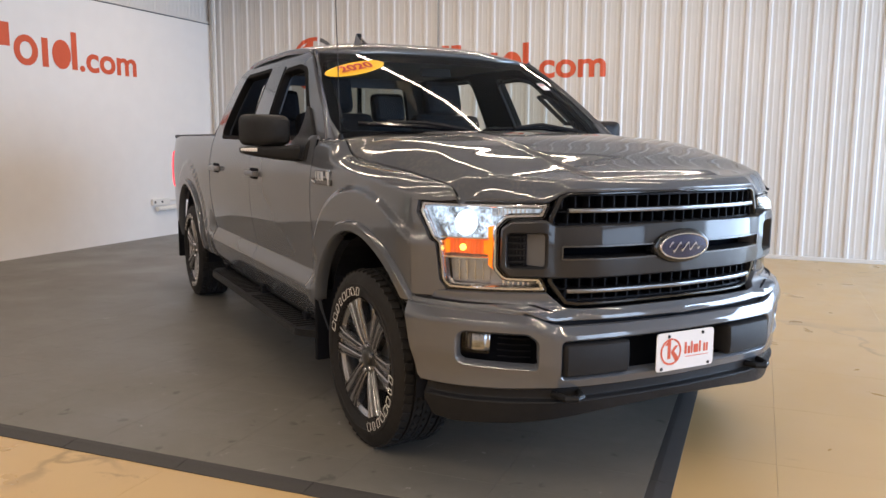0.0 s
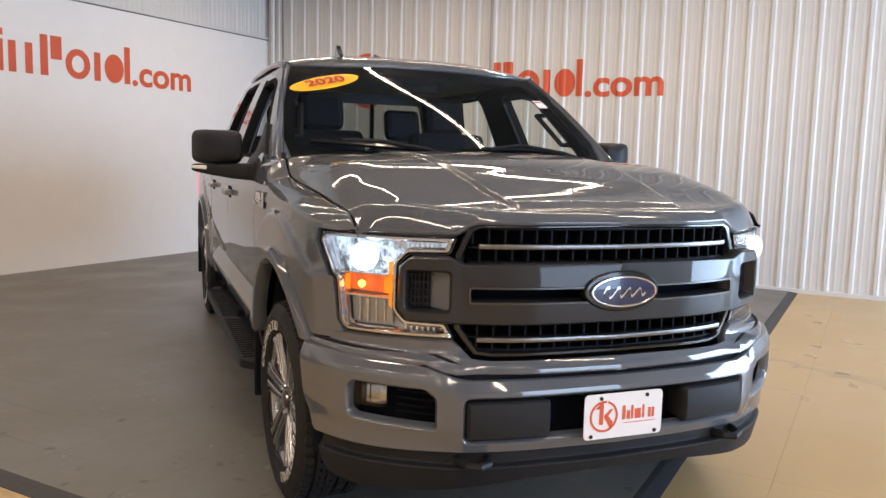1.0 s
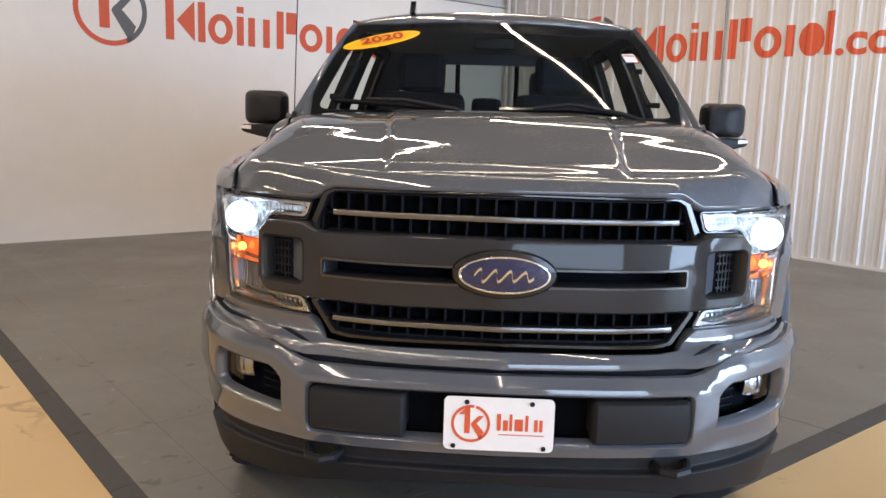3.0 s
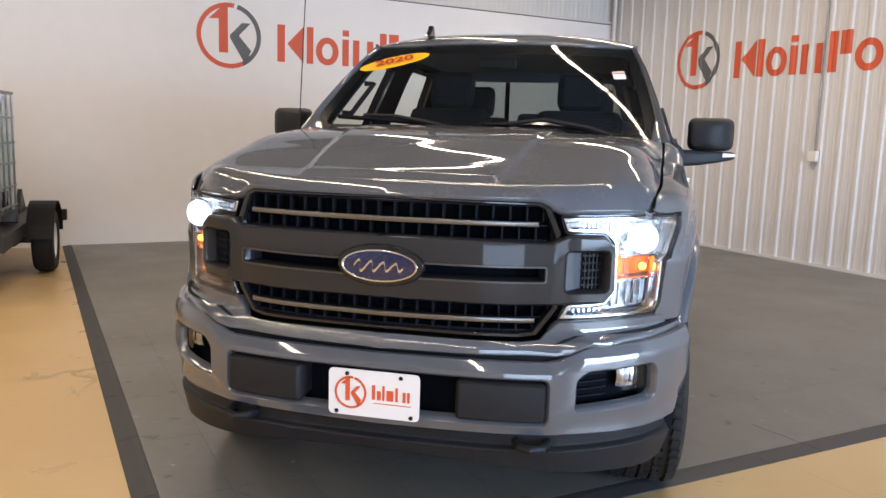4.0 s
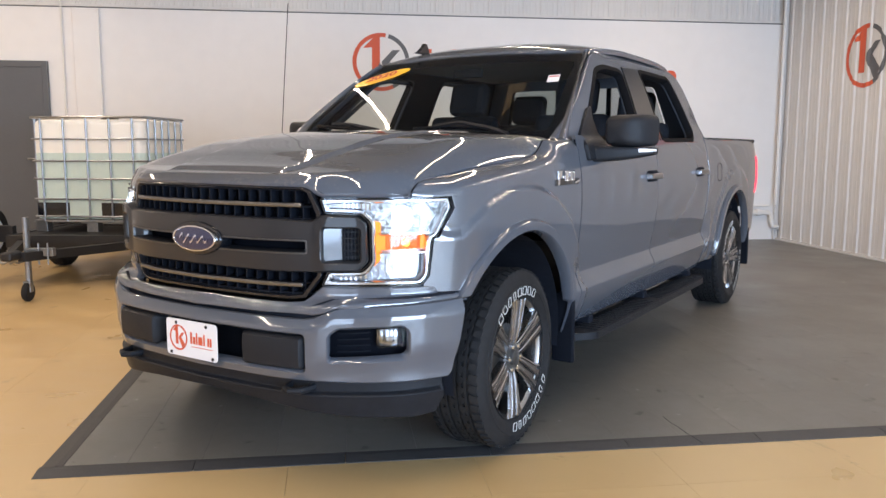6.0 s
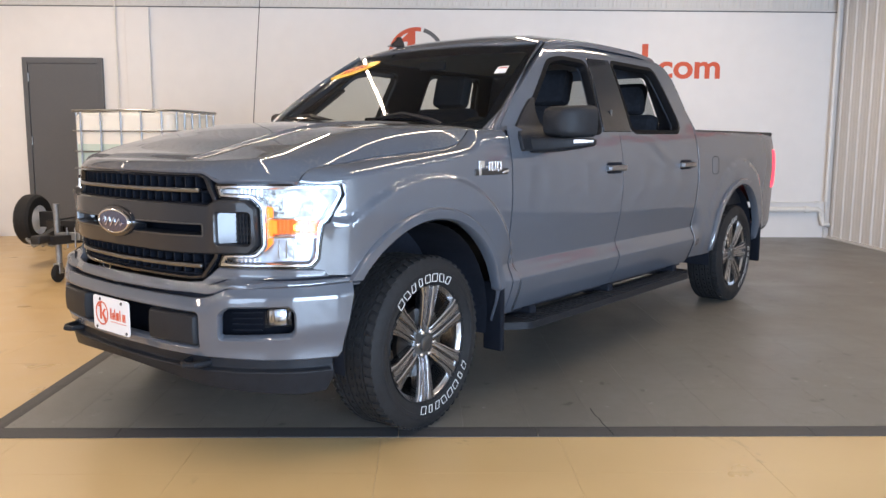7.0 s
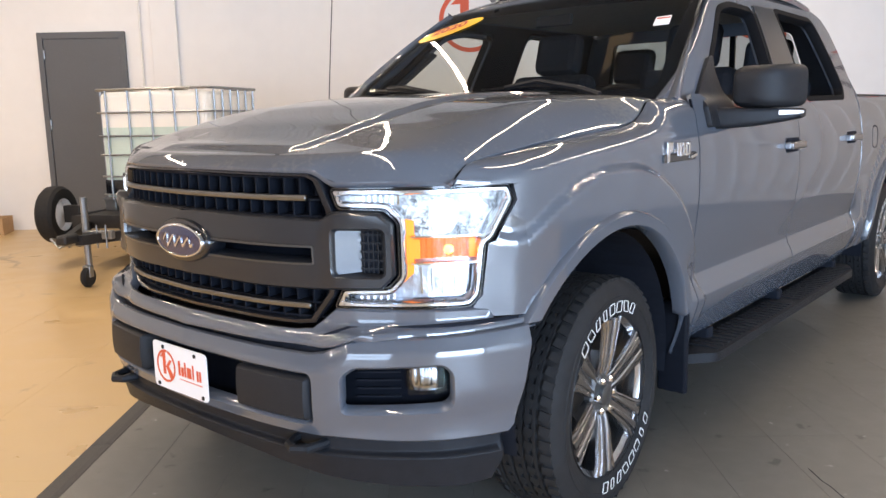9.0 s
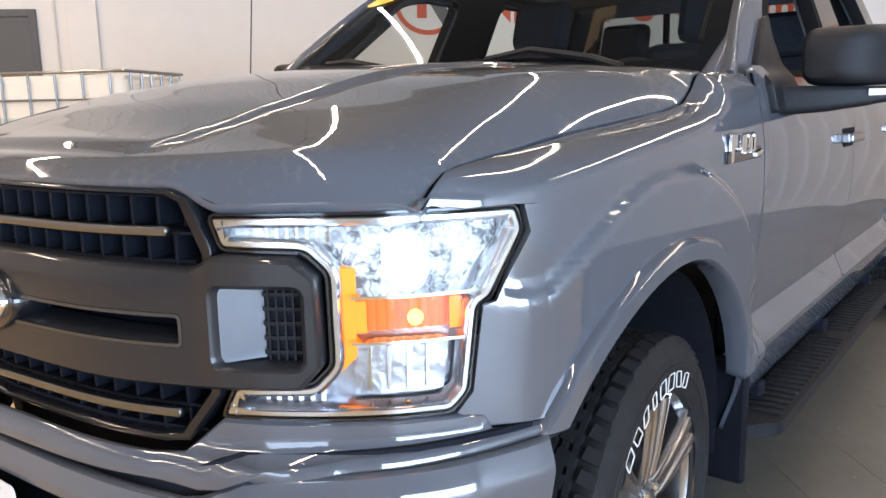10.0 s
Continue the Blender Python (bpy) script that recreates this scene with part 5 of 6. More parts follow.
def letter_bar(w, h, t, lean):
    o, i = rounded([(-w / 2, -h / 2), (w / 2, -h / 2), (w / 2, h / 2), (-w / 2, h / 2)], 0.006), rounded([(-w / 2 + t, -h / 2 + t), (w / 2 - t, -h / 2 + t), (w / 2 - t, h / 2 - t), (-w / 2 + t, h / 2 - t)], 0.003)
    bm = bmesh.new()
    rings = [[bm.verts.new((x, p + lean * q, q)) for p, q in lp] for lp, x in ((o, 0.0), (o, 0.002), (i, 0.002), (i, 0.0))]
    n = len(o)
    for a, b in zip(rings, rings[1:]):
        for k in range(n):
            bm.faces.new((a[k], a[(k + 1) % n], b[(k + 1) % n], b[k]))
    return mesh_of(bm, WHITE_LETTER, False)


bar_meshes = [letter_bar(w, 0.038, 0.0028, lean) for w, lean in ((0.038, 0.0), (0.030, 0.25), (0.040, 0.1), (0.024, 0.0), (0.036, -0.25))]
tread_bm = bmesh.new()
for k in range(56):
    for x, w, off in ((-0.103, 0.034, 0.0), (0.103, 0.034, 0.5), (-0.045, 0.030, 0.3), (0.045, 0.030, 0.8), (0.0, 0.026, 0.1)):
        mm = pose(0, 0, 0, 360 * (k + off) / 56, 0, 0) @ pose(x, 0, TYRE_R - 0.001, 0, 12 if x > 0.1 else -12 if x < -0.1 else 0, 12 if x < 0 else -12)
        box(tread_bm, -w / 2, w / 2, -0.014, 0.014, -0.010, 0.002, 0.0, mm)
tread_mesh = mesh_of(tread_bm, RUBBER, False)


def wheel(x, y, s, turn, steer):
    hub = empty("wheel", pose(x, y, HUB, 0, 0, (0 if s > 0 else 180) + steer) @ pose(0, 0, 0, turn, 0, 0))
    hub.parent = truck
    hub["label"] = "six-spoke alloy wheel with a white-lettered tyre"
    put = lambda name, me, m=Matrix(), lab="": (link_piece(name, me, hub, m, lab))
    tyre = link_piece("tyre", tyre_mesh, hub, Matrix(), "black tyre with raised white marks")
    tagged(link_piece("tread", tread_mesh, tyre, Matrix()), kind="stuff")
    link_piece("rim", barrel_mesh, hub, Matrix(), "polished alloy rim")
    link_piece("brake_disc", disc_mesh, hub, Matrix())
    link_piece("brake_caliper", caliper_mesh, hub, pose(-0.02, 0, 0, 70, 0, 0))
    link_piece("hub_cap", hub_mesh, hub, Matrix(), "dark hub centre")
    for k in range(6):
        for o in (1, -1):
            link_piece("spoke", blade[o], hub, pose(0.118, 0, 0, 60 * k, 0, 0), "")
        link_piece("lug_nut", nut_mesh, hub, pose(0, 0, 0, 60 * k + 30, 0, 0) @ pose(0.098, 0, 0.058), "")
    # two groups of raised white bars on the sidewall
    for centre in (14, -152):
        for k in range(8):
            ang = centre + (k - 3.5) * 9.9
            link_piece("bar", bar_meshes[(k * 3 + (centre > 0)) % 5], tyre, pose(0, 0, 0, ang, 0, 0) @ pose(0.1395, 0, 0.306), "")
    return hub


def link_piece(name, me, parent, m, lab=""):
    ob = new(name, me)
    ob.parent = parent
    ob.matrix_basis = m
    if lab:
        ob["label"] = lab
    return ob


WX = 0.862
wheel(WX, 0, 1, -4, 3)
wheel(-WX, 0, -1, 24, 3)
wheel(WX, REAR, 1, 30, 0)
wheel(-WX, REAR, -1, 5, 0)

# wheel liners, underbody, bed
for cy in (0.0, REAR):
    for s in (1, -1):
        bm = bmesh.new()
        pts = arc(cy, 0.455, 0.50, -12, 192, 24)
        a = [bm.verts.new((s * 0.955, y, z)) for y, z in pts]
        b = [bm.verts.new((s * 0.60, y, z)) for y, z in pts]
        for i in range(len(pts) - 1):
            bm.faces.new((a[i], a[i + 1], b[i + 1], b[i]))
        bm.faces.new(b)
        part("wheel_liner", bm, DARK, truck, "black wheel well liner")
part("underbody", block(-0.62, 0.62, -0.55, 4.85, 0.34, 0.52, 0.03), DARK, truck, "dark chassis underside")
part("front_axle", rod(bmesh.new(), (-0.8, 0, 0.38), (0.8, 0, 0.38), 0.05, 12), DARK, truck)
part("rear_axle", rod(bmesh.new(), (-0.8, REAR, 0.38), (0.8, REAR, 0.38), 0.06, 12), DARK, truck)
part("cargo_bed", block(-0.90, 0.90, 3.09, 4.93, 0.80, 0.84), BLACK_PLASTIC, truck, "black lined cargo bed")
for s in (1, -1):
    part("bed_wall", block(s * 0.885 - 0.02, s * 0.885 + 0.02, 3.09, 4.93, 0.84, 1.41), BLACK_PLASTIC, truck)
    # mud flap and running board
    for y0 in (0.565, REAR + 0.555):
        lip = part("mud_flap", block(s * 0.960 - 0.060, s * 0.960 + 0.060, y0 - 0.024, y0 + 0.006, 0.255 + (0.02 if y0 > 2 else 0), 0.615, 0.010, None), GRILLE_BLACK, truck, "black moulded mud flap")
    part("rocker", block(s * 0.87 - 0.06, s * 0.87 + 0.035, 0.62, 3.05, 0.40, 0.47, 0.012), BLACK_PLASTIC, truck, "dark sill under the doors")
    board = part("running_board", prism(bmesh.new(), [(s * x, y) for x, y in rounded([(0.885, 0.62), (0.955, 0.62), (1.066, 0.745), (1.066, 2.82), (1.00, 2.98), (0.885, 2.98)], 0.03)], 0.345, 0.384), BLACK_PLASTIC, truck, "black step board with ribbed treads")
    for k in range(41):
        y = 0.79 + 0.051 * k
        if 1.72 < y < 1.85:
            continue
        part("tread_rib", block(s * 0.985 - 0.062, s * 0.985 + 0.062, y, y + 0.022, 0.383, 0.390), PAD_PLASTIC, board)
    for y in (0.9, 1.8, 2.8):
        part("board_bracket", block(s * 0.86 - 0.10, s * 0.86 + 0.10, y, y + 0.06, 0.348, 0.43, 0.008), DARK, board)
tail_gate = part("tailgate", block(-0.86, 0.86, 4.93, 4.985, 0.80, 1.40, 0.015), PAINT, truck, "grey tailgate")
part("rear_bumper", block(-0.86, 0.86, 4.93, 5.06, 0.56, 0.72, 0.03), CHROME, truck, "chrome rear bumper")

# ---- mirrors ----
for s in (1, -1):
    mirror = empty("door_mirror", pose(0, 0, 0))
    mirror.parent = truck
    def loft(rows, axis, n=5):
        """A rounded body through rectangles (place along the axis, two spans)."""
        bm = bmesh.new()
        rings = []
        for w, p0, p1, z0, z1 in rows:
            lp = rounded([(p0, z0), (p1, z0), (p1, z1), (p0, z1)], min(p1 - p0, z1 - z0) * 0.26, n)
            rings.append([bm.verts.new((s * p, w, z) if axis == "y" else (s * w, p, z)) for p, z in lp])
        for a, b in zip(rings, rings[1:]):
            for i in range(len(a)):
                bm.faces.new((a[i], a[(i + 1) % len(a)], b[(i + 1) % len(a)], b[i]))
        bm.faces.new(rings[0])
        bm.faces.new(rings[-1])
        return bm
    shell = loft([(0.842, 1.065, 1.125, 1.39, 1.45), (0.850, 1.045, 1.155, 1.365, 1.48), (0.872, 1.034, 1.195, 1.350, 1.498), (0.91, 1.030, 1.228, 1.345, 1.506), (0.97, 1.034, 1.254, 1.343, 1.510), (1.03, 1.044, 1.266, 1.345, 1.510), (1.045, 1.056, 1.258, 1.357, 1.498)], "y")
    part("mirror_shell", shell, PAD_PLASTIC, mirror, "charcoal plastic mirror shell", smooth=True)
    bm = bmesh.new()
    prism(bm, rounded([(-0.09, -0.062), (0.09, -0.062), (0.09, 0.062), (-0.09, 0.062)], 0.03), 0, 0.003, pose(s * 1.156, 1.050, 1.428, 90, 0, 0))
    part("mirror_glass", bm, CHROME, mirror, "mirror glass")
    arm = loft([(0.93, 0.78, 0.98, 1.262, 1.352), (1.00, 0.80, 0.99, 1.264, 1.348), (1.08, 0.83, 1.01, 1.270, 1.344), (1.18, 0.88, 1.03, 1.286, 1.342), (1.25, 0.93, 1.03, 1.300, 1.340), (1.268, 0.95, 1.02, 1.308, 1.334)], "x", 3)
    part("mirror_arm", arm, BLACK_PLASTIC, mirror, "black mirror arm", smooth=True)
    lens = loft([(1.205, 0.892, 0.93, 1.314, 1.334), (1.235, 0.914, 0.95, 1.315, 1.334), (1.262, 0.938, 0.97, 1.317, 1.332), (1.272, 0.955, 0.98, 1.320, 1.330)], "x", 2)
    part("turn_lens", lens, PLATE_WHITE, mirror, "clear side turn lens")
    # badge on the fender: plain chrome shapes on a dark strip
    by, bz = 0.455, 1.195
    bx = side_x(by, bz)
    badge = part("fender_badge", block(s * (bx + 0.002) - 0.004, s * (bx + 0.002) + 0.004, by - 0.135, by + 0.135, bz - 0.036, bz - 0.006, 0.003), GLOSS_BLACK, truck, "chrome badge on a black strip")
    strokes = [(-0.118, 0.0, 0.020, 0.070), (-0.094, 0.016, 0.022, 0.034), (-0.066, 0.004, 0.016, 0.010), (-0.038, 0.008, 0.020, 0.046)]
    for c in (-0.006, 0.038):
        strokes += [(c, 0.026, 0.036, 0.010), (c - 0.013, 0.008, 0.011, 0.044), (c + 0.013, 0.008, 0.011, 0.044), (c, -0.011, 0.036, 0.010)]
    strokes.append((0.090, -0.021, 0.050, 0.012))
    for q, dz, w, h in strokes:
        ax = side_x(by + q, bz + dz)
        bar = block(-0.004, 0.004, -w / 2, w / 2, -h / 2, h / 2, 0.0015, pose(s * (ax + 0.005), by + q + 0.02, bz + dz) @ Matrix.Shear("XZ", 4, (0, 0.16)))
        part("badge_bar", bar, CHROME, badge)

# ---- roof fin, mast antenna, wipers ----
bm = bmesh.new()
for sgn, pts in ((1, 0),):
    prof = [(-0.085, 0.0), (0.07, 0.0), (0.06, 0.03), (0.035, 0.066), (0.018, 0.07), (0.0, 0.045), (-0.05, 0.012)]
    prism(bm, prof, -0.014, 0.014, pose(-0.44, 1.345, 1.948, 90, 0, 90))
part("roof_fin", bm, GLOSS_BLACK, truck, "black shark fin antenna")
bm = bmesh.new()
tube(bm, [(-0.895, 0.485, 1.33), (-0.896, 0.49, 1.40), (-0.893, 0.52, 1.75), (-0.888, 0.56, 2.20)], 0.0026, 6)
rod(bm, (-0.895, 0.485, 1.36), (-0.895, 0.487, 1.405), 0.012, 10)
part("mast_antenna", bm, BLACK_PLASTIC, truck, "thin black mast antenna")
for x0, x1, y1, z1 in ((-0.08, -0.74, 0.66, 1.463), (0.66, 0.02, 0.60, 1.440)):
    bm = bmesh.new()
    tube(bm, [(x0, 0.49, 1.405), (x0 - 0.10, 0.50, 1.435), ((x0 + x1) / 2, 0.545, 1.470), (x1 + 0.15, y1 - 0.05, z1 + 0.008)], 0.012, 6)
    wiper = part("wiper_arm", bm, BLACK_PLASTIC, truck, "black wiper arm", smooth=True)
    bm = bmesh.new()
    tube(bm, [((x0 + x1) / 2 + 0.22, 0.525, 1.432), ((x0 + x1) / 2, 0.54, 1.447), (x1, y1 - 0.015, z1)], 0.013, 6)
    part("wiper_blade", bm, GLOSS_BLACK, wiper, smooth=True)

# stickers on the windshield
def decal(name, poly, lift, mat, parent, label=""):
    return sheet(name, [poly], lambda a, b: shield_at(a, b) + Vector((0, -0.002, 0.003)) * lift, mat, parent, 0.05, 0.001, label=label)


cx, cb = -0.735, 0.735
tilt = 0.30
year_poly = [(cx + p, cb + q + p * tilt * 1.2) for p, q in oval(0.235, 0.085, 36)]
year = decal("year_sticker", year_poly, 1.5, STICKER, shield, "yellow oval year sticker")
txt = bpy.data.curves.new("year", "FONT")
txt.body, txt.size, txt.extrude, txt.offset, txt.align_x, txt.align_y = "2020", 0.088, 0.0006, 0.0022, "CENTER", "CENTER"
txt.materials.append(STICKER_RED)
tmp = new("year_digits", txt)
dg = bpy.context.evaluated_depsgraph_get()
me = bpy.data.meshes.new_from_object(tmp.evaluated_get(dg))
bpy.data.objects.remove(tmp)
c0 = shield_at(cx, cb)
ea = (shield_at(cx + 0.1, cb + 0.1 * tilt * 1.2) - shield_at(cx - 0.1, cb - 0.1 * tilt * 1.2)).normalized()
en = (shield_at(cx + 0.05, cb) - shield_at(cx - 0.05, cb)).cross(shield_at(cx, cb + 0.05) - shield_at(cx, cb - 0.05)).normalized()
eb = en.cross(ea)
digits = new("year_digits", me)
digits.parent = year
digits.matrix_basis = Matrix.Translation(c0 + en * 0.012) @ Matrix(((ea.x * 1.25, eb.x, en.x, 0), (ea.y * 1.25, eb.y, en.y, 0), (ea.z * 1.25, eb.z, en.z, 0), (0, 0, 0, 1)))
decal("inspection_sticker", [(0.80, 0.55), (0.880, 0.56), (0.875, 0.65), (0.795, 0.64)], 1.2, PLATE_WHITE, shield, "small white window sticker")
decal("inspection_sticker", [(0.803, 0.615), (0.872, 0.622), (0.871, 0.635), (0.802, 0.628)], 1.3, STICKER_RED, shield, "small red window sticker")

# ---- cabin ----
dash = sheet("dashboard", [[(-0.86, 0.0), (0.86, 0.0), (0.86, 1.0), (-0.86, 1.0)]], lambda x, t: Vector((x, 0.62 + 0.45 * t, 1.36 - 0.02 * t + 0.035 * math.sin(min(max(t, 0), 1) * 3.1) * (1.0 if abs(x - 0.38) < 0.25 else 0.5))), TRIM, truck, 0.12, 0.03, label="black dashboard")
part("dash_front", block(-0.86, 0.86, 1.02, 1.08, 0.80, 1.35, 0.03), TRIM, truck)
part("cabin_floor", block(-0.88, 0.88, 0.65, 3.0, 0.55, 0.60), TRIM, truck)
for s in (1, -1):
    part("door_lining", block(s * 0.90 - 0.03, s * 0.90 + 0.03, 0.68, 2.98, 0.58, 1.375, 0.02), TRIM, truck, "black inner door lining")
    # grab handle on the windshield pillar
    p0, p1 = shield_at(s * 0.93, 0.22) + Vector((0, 0.10, -0.03)), shield_at(s * 0.93, 0.55) + Vector((0, 0.10, -0.03))
    bm = bmesh.new()
    q = Vector((-s * 0.05, 0.02, 0))
    tube(bm, [p0, p0 + q, p1 + q, p1], 0.014, 8)
    part("grab_handle", bm, TRIM, truck, "grey grab handle", smooth=True)


def seat(x, y, w, kind="front_seat"):
    ob = empty(kind, pose(0, 0, 0))
    ob.parent = truck
    part("seat_cushion", block(x - w / 2, x + w / 2, y - 0.30, y + 0.22, 0.80, 0.98, 0.06), SEAT, ob)
    lean = pose(x, y + 0.20, 0.93 + (0.03 if kind == "front_seat" else 0), -16)
    part("seat_back", block(-w / 2, w / 2, -0.06, 0.08, 0.0, 0.62, 0.055, lean), SEAT, ob, "dark cloth seat back", )
    part("headrest", block(-0.145, 0.145, -0.04, 0.08, 0.63, 0.87, 0.045, lean), SEAT, ob, "dark headrest")
    for q in (-0.06, 0.06):
        part("headrest_post", rod(bmesh.new(), lean @ Vector((q, 0.02, 0.58)), lean @ Vector((q, 0.02, 0.70)), 0.007, 8), CHROME, ob)
    return ob


seat(0.42, 1.50, 0.54)
seat(-0.42, 1.50, 0.54)
seat(0.46, 2.55, 0.56, "rear_seat")
seat(-0.46, 2.55, 0.56, "rear_seat")
part("rear_seat_middle", block(-0.18, 0.18, 2.62, 2.78, 0.85, 1.40, 0.05, Matrix.Translation((0, 0.0, 0))), SEAT, truck)
part("middle_headrest", block(-0.11, 0.11, 2.80, 2.88, 1.44, 1.56, 0.04), SEAT, truck, "small middle headrest")
wheel_m = pose(0.40, 1.22, 1.29, -62)
bm = bmesh.new()
tube(bm, [wheel_m @ Vector((0.185 * math.cos(2 * math.pi * k / 28), 0.185 * math.sin(2 * math.pi * k / 28), 0)) for k in range(29)], 0.015, 8)
steering = part("steering_wheel", bm, TRIM, truck, "black steering wheel", smooth=True)
bm = bmesh.new()
box(bm, -0.17, 0.17, -0.03, 0.03, -0.012, 0.012, 0.008, wheel_m)
box(bm, -0.07, 0.07, -0.16, 0.05, -0.02, 0.02, 0.015, wheel_m)
part("wheel_spokes", bm, TRIM, steering)
bm = block(-0.13, 0.13, -0.012, 0.018, -0.035, 0.035, 0.012, pose(0.0, 1.20, 1.79, -14) @ Matrix.Scale(0.8, 4))
part("rear_view_mirror", bm, TRIM, truck, "black inside mirror")

# ---- lamps under the ceiling ----
def strip_fixture(x, y):
    ob = empty("strip_light", ROOM @ pose(x, y, LAMP_Z, 0, 0, 90))
    tagged(ob, "long tube light in a grey housing, hung below the ceiling", "strip light", "tube lights over the bay")
    bm = bmesh.new()
    prism(bm, [(-0.06, 0.03), (-0.045, 0.06), (0.045, 0.06), (0.06, 0.03), (0.075, -0.02), (0.07, -0.02), (0.05, 0.028), (-0.05, 0.028), (-0.07, -0.02), (-0.075, -0.02)], -1.21, 1.21, pose(0, 0, 0, 90, 0, 90))
    part("housing", bm, CEIL_DIM, ob)
    for k in (-0.8, 0.8):
        part("hanger", rod(bmesh.new(), (k, 0, 0.06), (k, 0, CEILING - LAMP_Z), 0.004, 6), GALV, ob)
    return ob


first = strip_fixture(ROWS_X[0], -2.4)
for row_x in ROWS_X:
    for k in range({-2.0: 3, -4.6: 3, -7.2: 4}.get(row_x, 5)):
        if (row_x, k) != (ROWS_X[0], 0):
            copy_thing(first, ROOM @ pose(row_x, -2.4 - 2.44 * k, LAMP_Z, 0, 0, 90))


# ---- wall signs: a round mark, a row of plain bars and rings, and four characters ----
def ellipse(cx, cy, a, b, n=28):
    return [(cx + a * math.cos(2 * math.pi * k / n), cy + b * math.sin(2 * math.pi * k / n)) for k in range(n)]


def bar_shape(x0, x1, y0, y1):
    return [[(x0, y0), (x1, y0), (x1, y1), (x0, y1)]]


def ring_shape(x0, x1, h):
    return [ellipse((x0 + x1) / 2, h / 2, (x1 - x0) / 2, h / 2 + 0.006), ellipse((x0 + x1) / 2, h / 2, (x1 - x0) / 2 - 0.082, h / 2 - 0.07)]


CAP, LOW = 0.450, 0.335
SHAPES = [bar_shape(0.0, 0.095, 0, CAP), [[(0.125, 0.225), (0.335, CAP), (0.335, 0.0)]], bar_shape(0.375, 0.462, 0, CAP), ring_shape(0.495, 0.80, LOW), bar_shape(0.85, 0.938, 0, LOW), bar_shape(0.85, 0.938, 0.375, CAP),
          bar_shape(0.995, 1.083, 0, LOW), bar_shape(1.19, 1.278, 0, LOW), bar_shape(1.37, 1.465, 0, CAP), bar_shape(1.50, 1.64, 0.19, CAP), ring_shape(1.685, 2.015, LOW), bar_shape(2.07, 2.158, 0, LOW), [ellipse(2.355, LOW / 2, 0.14, LOW / 2 + 0.006)], bar_shape(2.505, 2.59, 0, CAP)]


def wall_sign(at, mark_x, word_x, base, label):
    ob = empty("wall_sign", ROOM)
    tagged(ob, label, "wall sign", "dealer signs on the walls")
    for name, poly, second in MARKS:
        sheet("round_mark", [[(mark_x + p * 0.385, base + 0.265 + q * 0.385) for p, q in poly]], at, SIGN_GREY if second else ORANGE, ob, 0.015, 0.001)
    for loops in SHAPES:
        sheet("sign_bar", [[(word_x + p, base + q) for p, q in lp] for lp in loops], at, ORANGE, ob, 0.015, 0.001)
    txt = bpy.data.curves.new("sign_text", "FONT")
    txt.body, txt.size, txt.offset = ".com", 0.45, 0.011
    tmp = new("sign_text", txt)
    me = bpy.data.meshes.new_from_object(tmp.evaluated_get(bpy.context.evaluated_depsgraph_get()))
    bpy.data.objects.remove(tmp)
    wide = max(v.co.x for v in me.vertices)
    cut = bmesh.new()
    cut.from_mesh(me)
    for k in range(1, 80):
        bmesh.ops.bisect_plane(cut, geom=cut.verts[:] + cut.edges[:] + cut.faces[:], plane_co=(wide * k / 80, 0, 0), plane_no=(1, 0, 0))
    for v in cut.verts:
        v.co = at(word_x + 2.61 + v.co.x * 0.985 / wide, base + v.co.y)
    part("sign_text", cut, ORANGE, ob, "orange web ending")
    return ob


def rib_depth(d):
    """How far the cladding stands proud, d metres from the corner."""
    q = (d - RIB0) % PITCH
    q = min(q, PITCH - q)
    bead = 0.003 * min(max((0.020 - abs(q - PITCH / 3)) / 0.008, 0.0), 1.0)
    return max(0.017 * min(max((0.036 - q) / 0.016, 0.0), 1.0), bead)


wall_sign(lambda a, b: Vector((a, -0.004, b)), -5.805, -5.215, 2.213, "orange and grey dealer sign painted on the panelled wall")
wall_sign(lambda a, b: Vector((0.0225 - rib_depth(a), -a, b)), 1.79, 2.425, 2.200, "orange and grey dealer sign across the ribbed wall")

# ---- door, conduits and pipes ----
door = tagged(empty("door_1", ROOM), "dark grey steel door with hinges and lever handle, closed", "door", kind="structure")
part("leaf", block(-11.05, -10.12, -0.045, -0.008, 0.0, 2.35, 0.003), DOOR_GREY, door)
for x0, x1, z0, z1 in ((-11.12, -11.055, 0, 2.42), (-10.115, -10.05, 0, 2.42), (-11.055, -10.115, 2.355, 2.42)):
    part("frame_member", block(x0, x1, -0.06, 0.0, z0 - 0.013, z1, 0.004), DOOR_GREY, door, "dark grey door frame")
for z in (0.3, 1.25, 2.1):
    part("hinge", rod(bmesh.new(), (-11.045, -0.055, z), (-11.045, -0.055, z + 0.11), 0.011, 8), GALV, door, "steel hinge")
part("escutcheon", block(-10.25, -10.19, -0.055, -0.045, 1.10, 1.24, 0.004), GALV, door)
bm = bmesh.new()
tube(bm, [(-10.22, -0.05, 1.185), (-10.22, -0.095, 1.185), (-10.25, -0.10, 1.185), (-10.34, -0.10, 1.185)], 0.011, 8)
part("lever_handle", bm, GALV, door, "steel lever handle", smooth=True)


def pipe(name, pts, r, mat, label, category, collars=()):
    bm = bmesh.new()
    tube(bm, pts, r, 10)
    for a, b in collars:
        rod(bm, a, b, r * 1.35, 12)
    ob = part(name, bm, mat, smooth=True)
    ob.matrix_world = ROOM
    return tagged(ob, label, category)


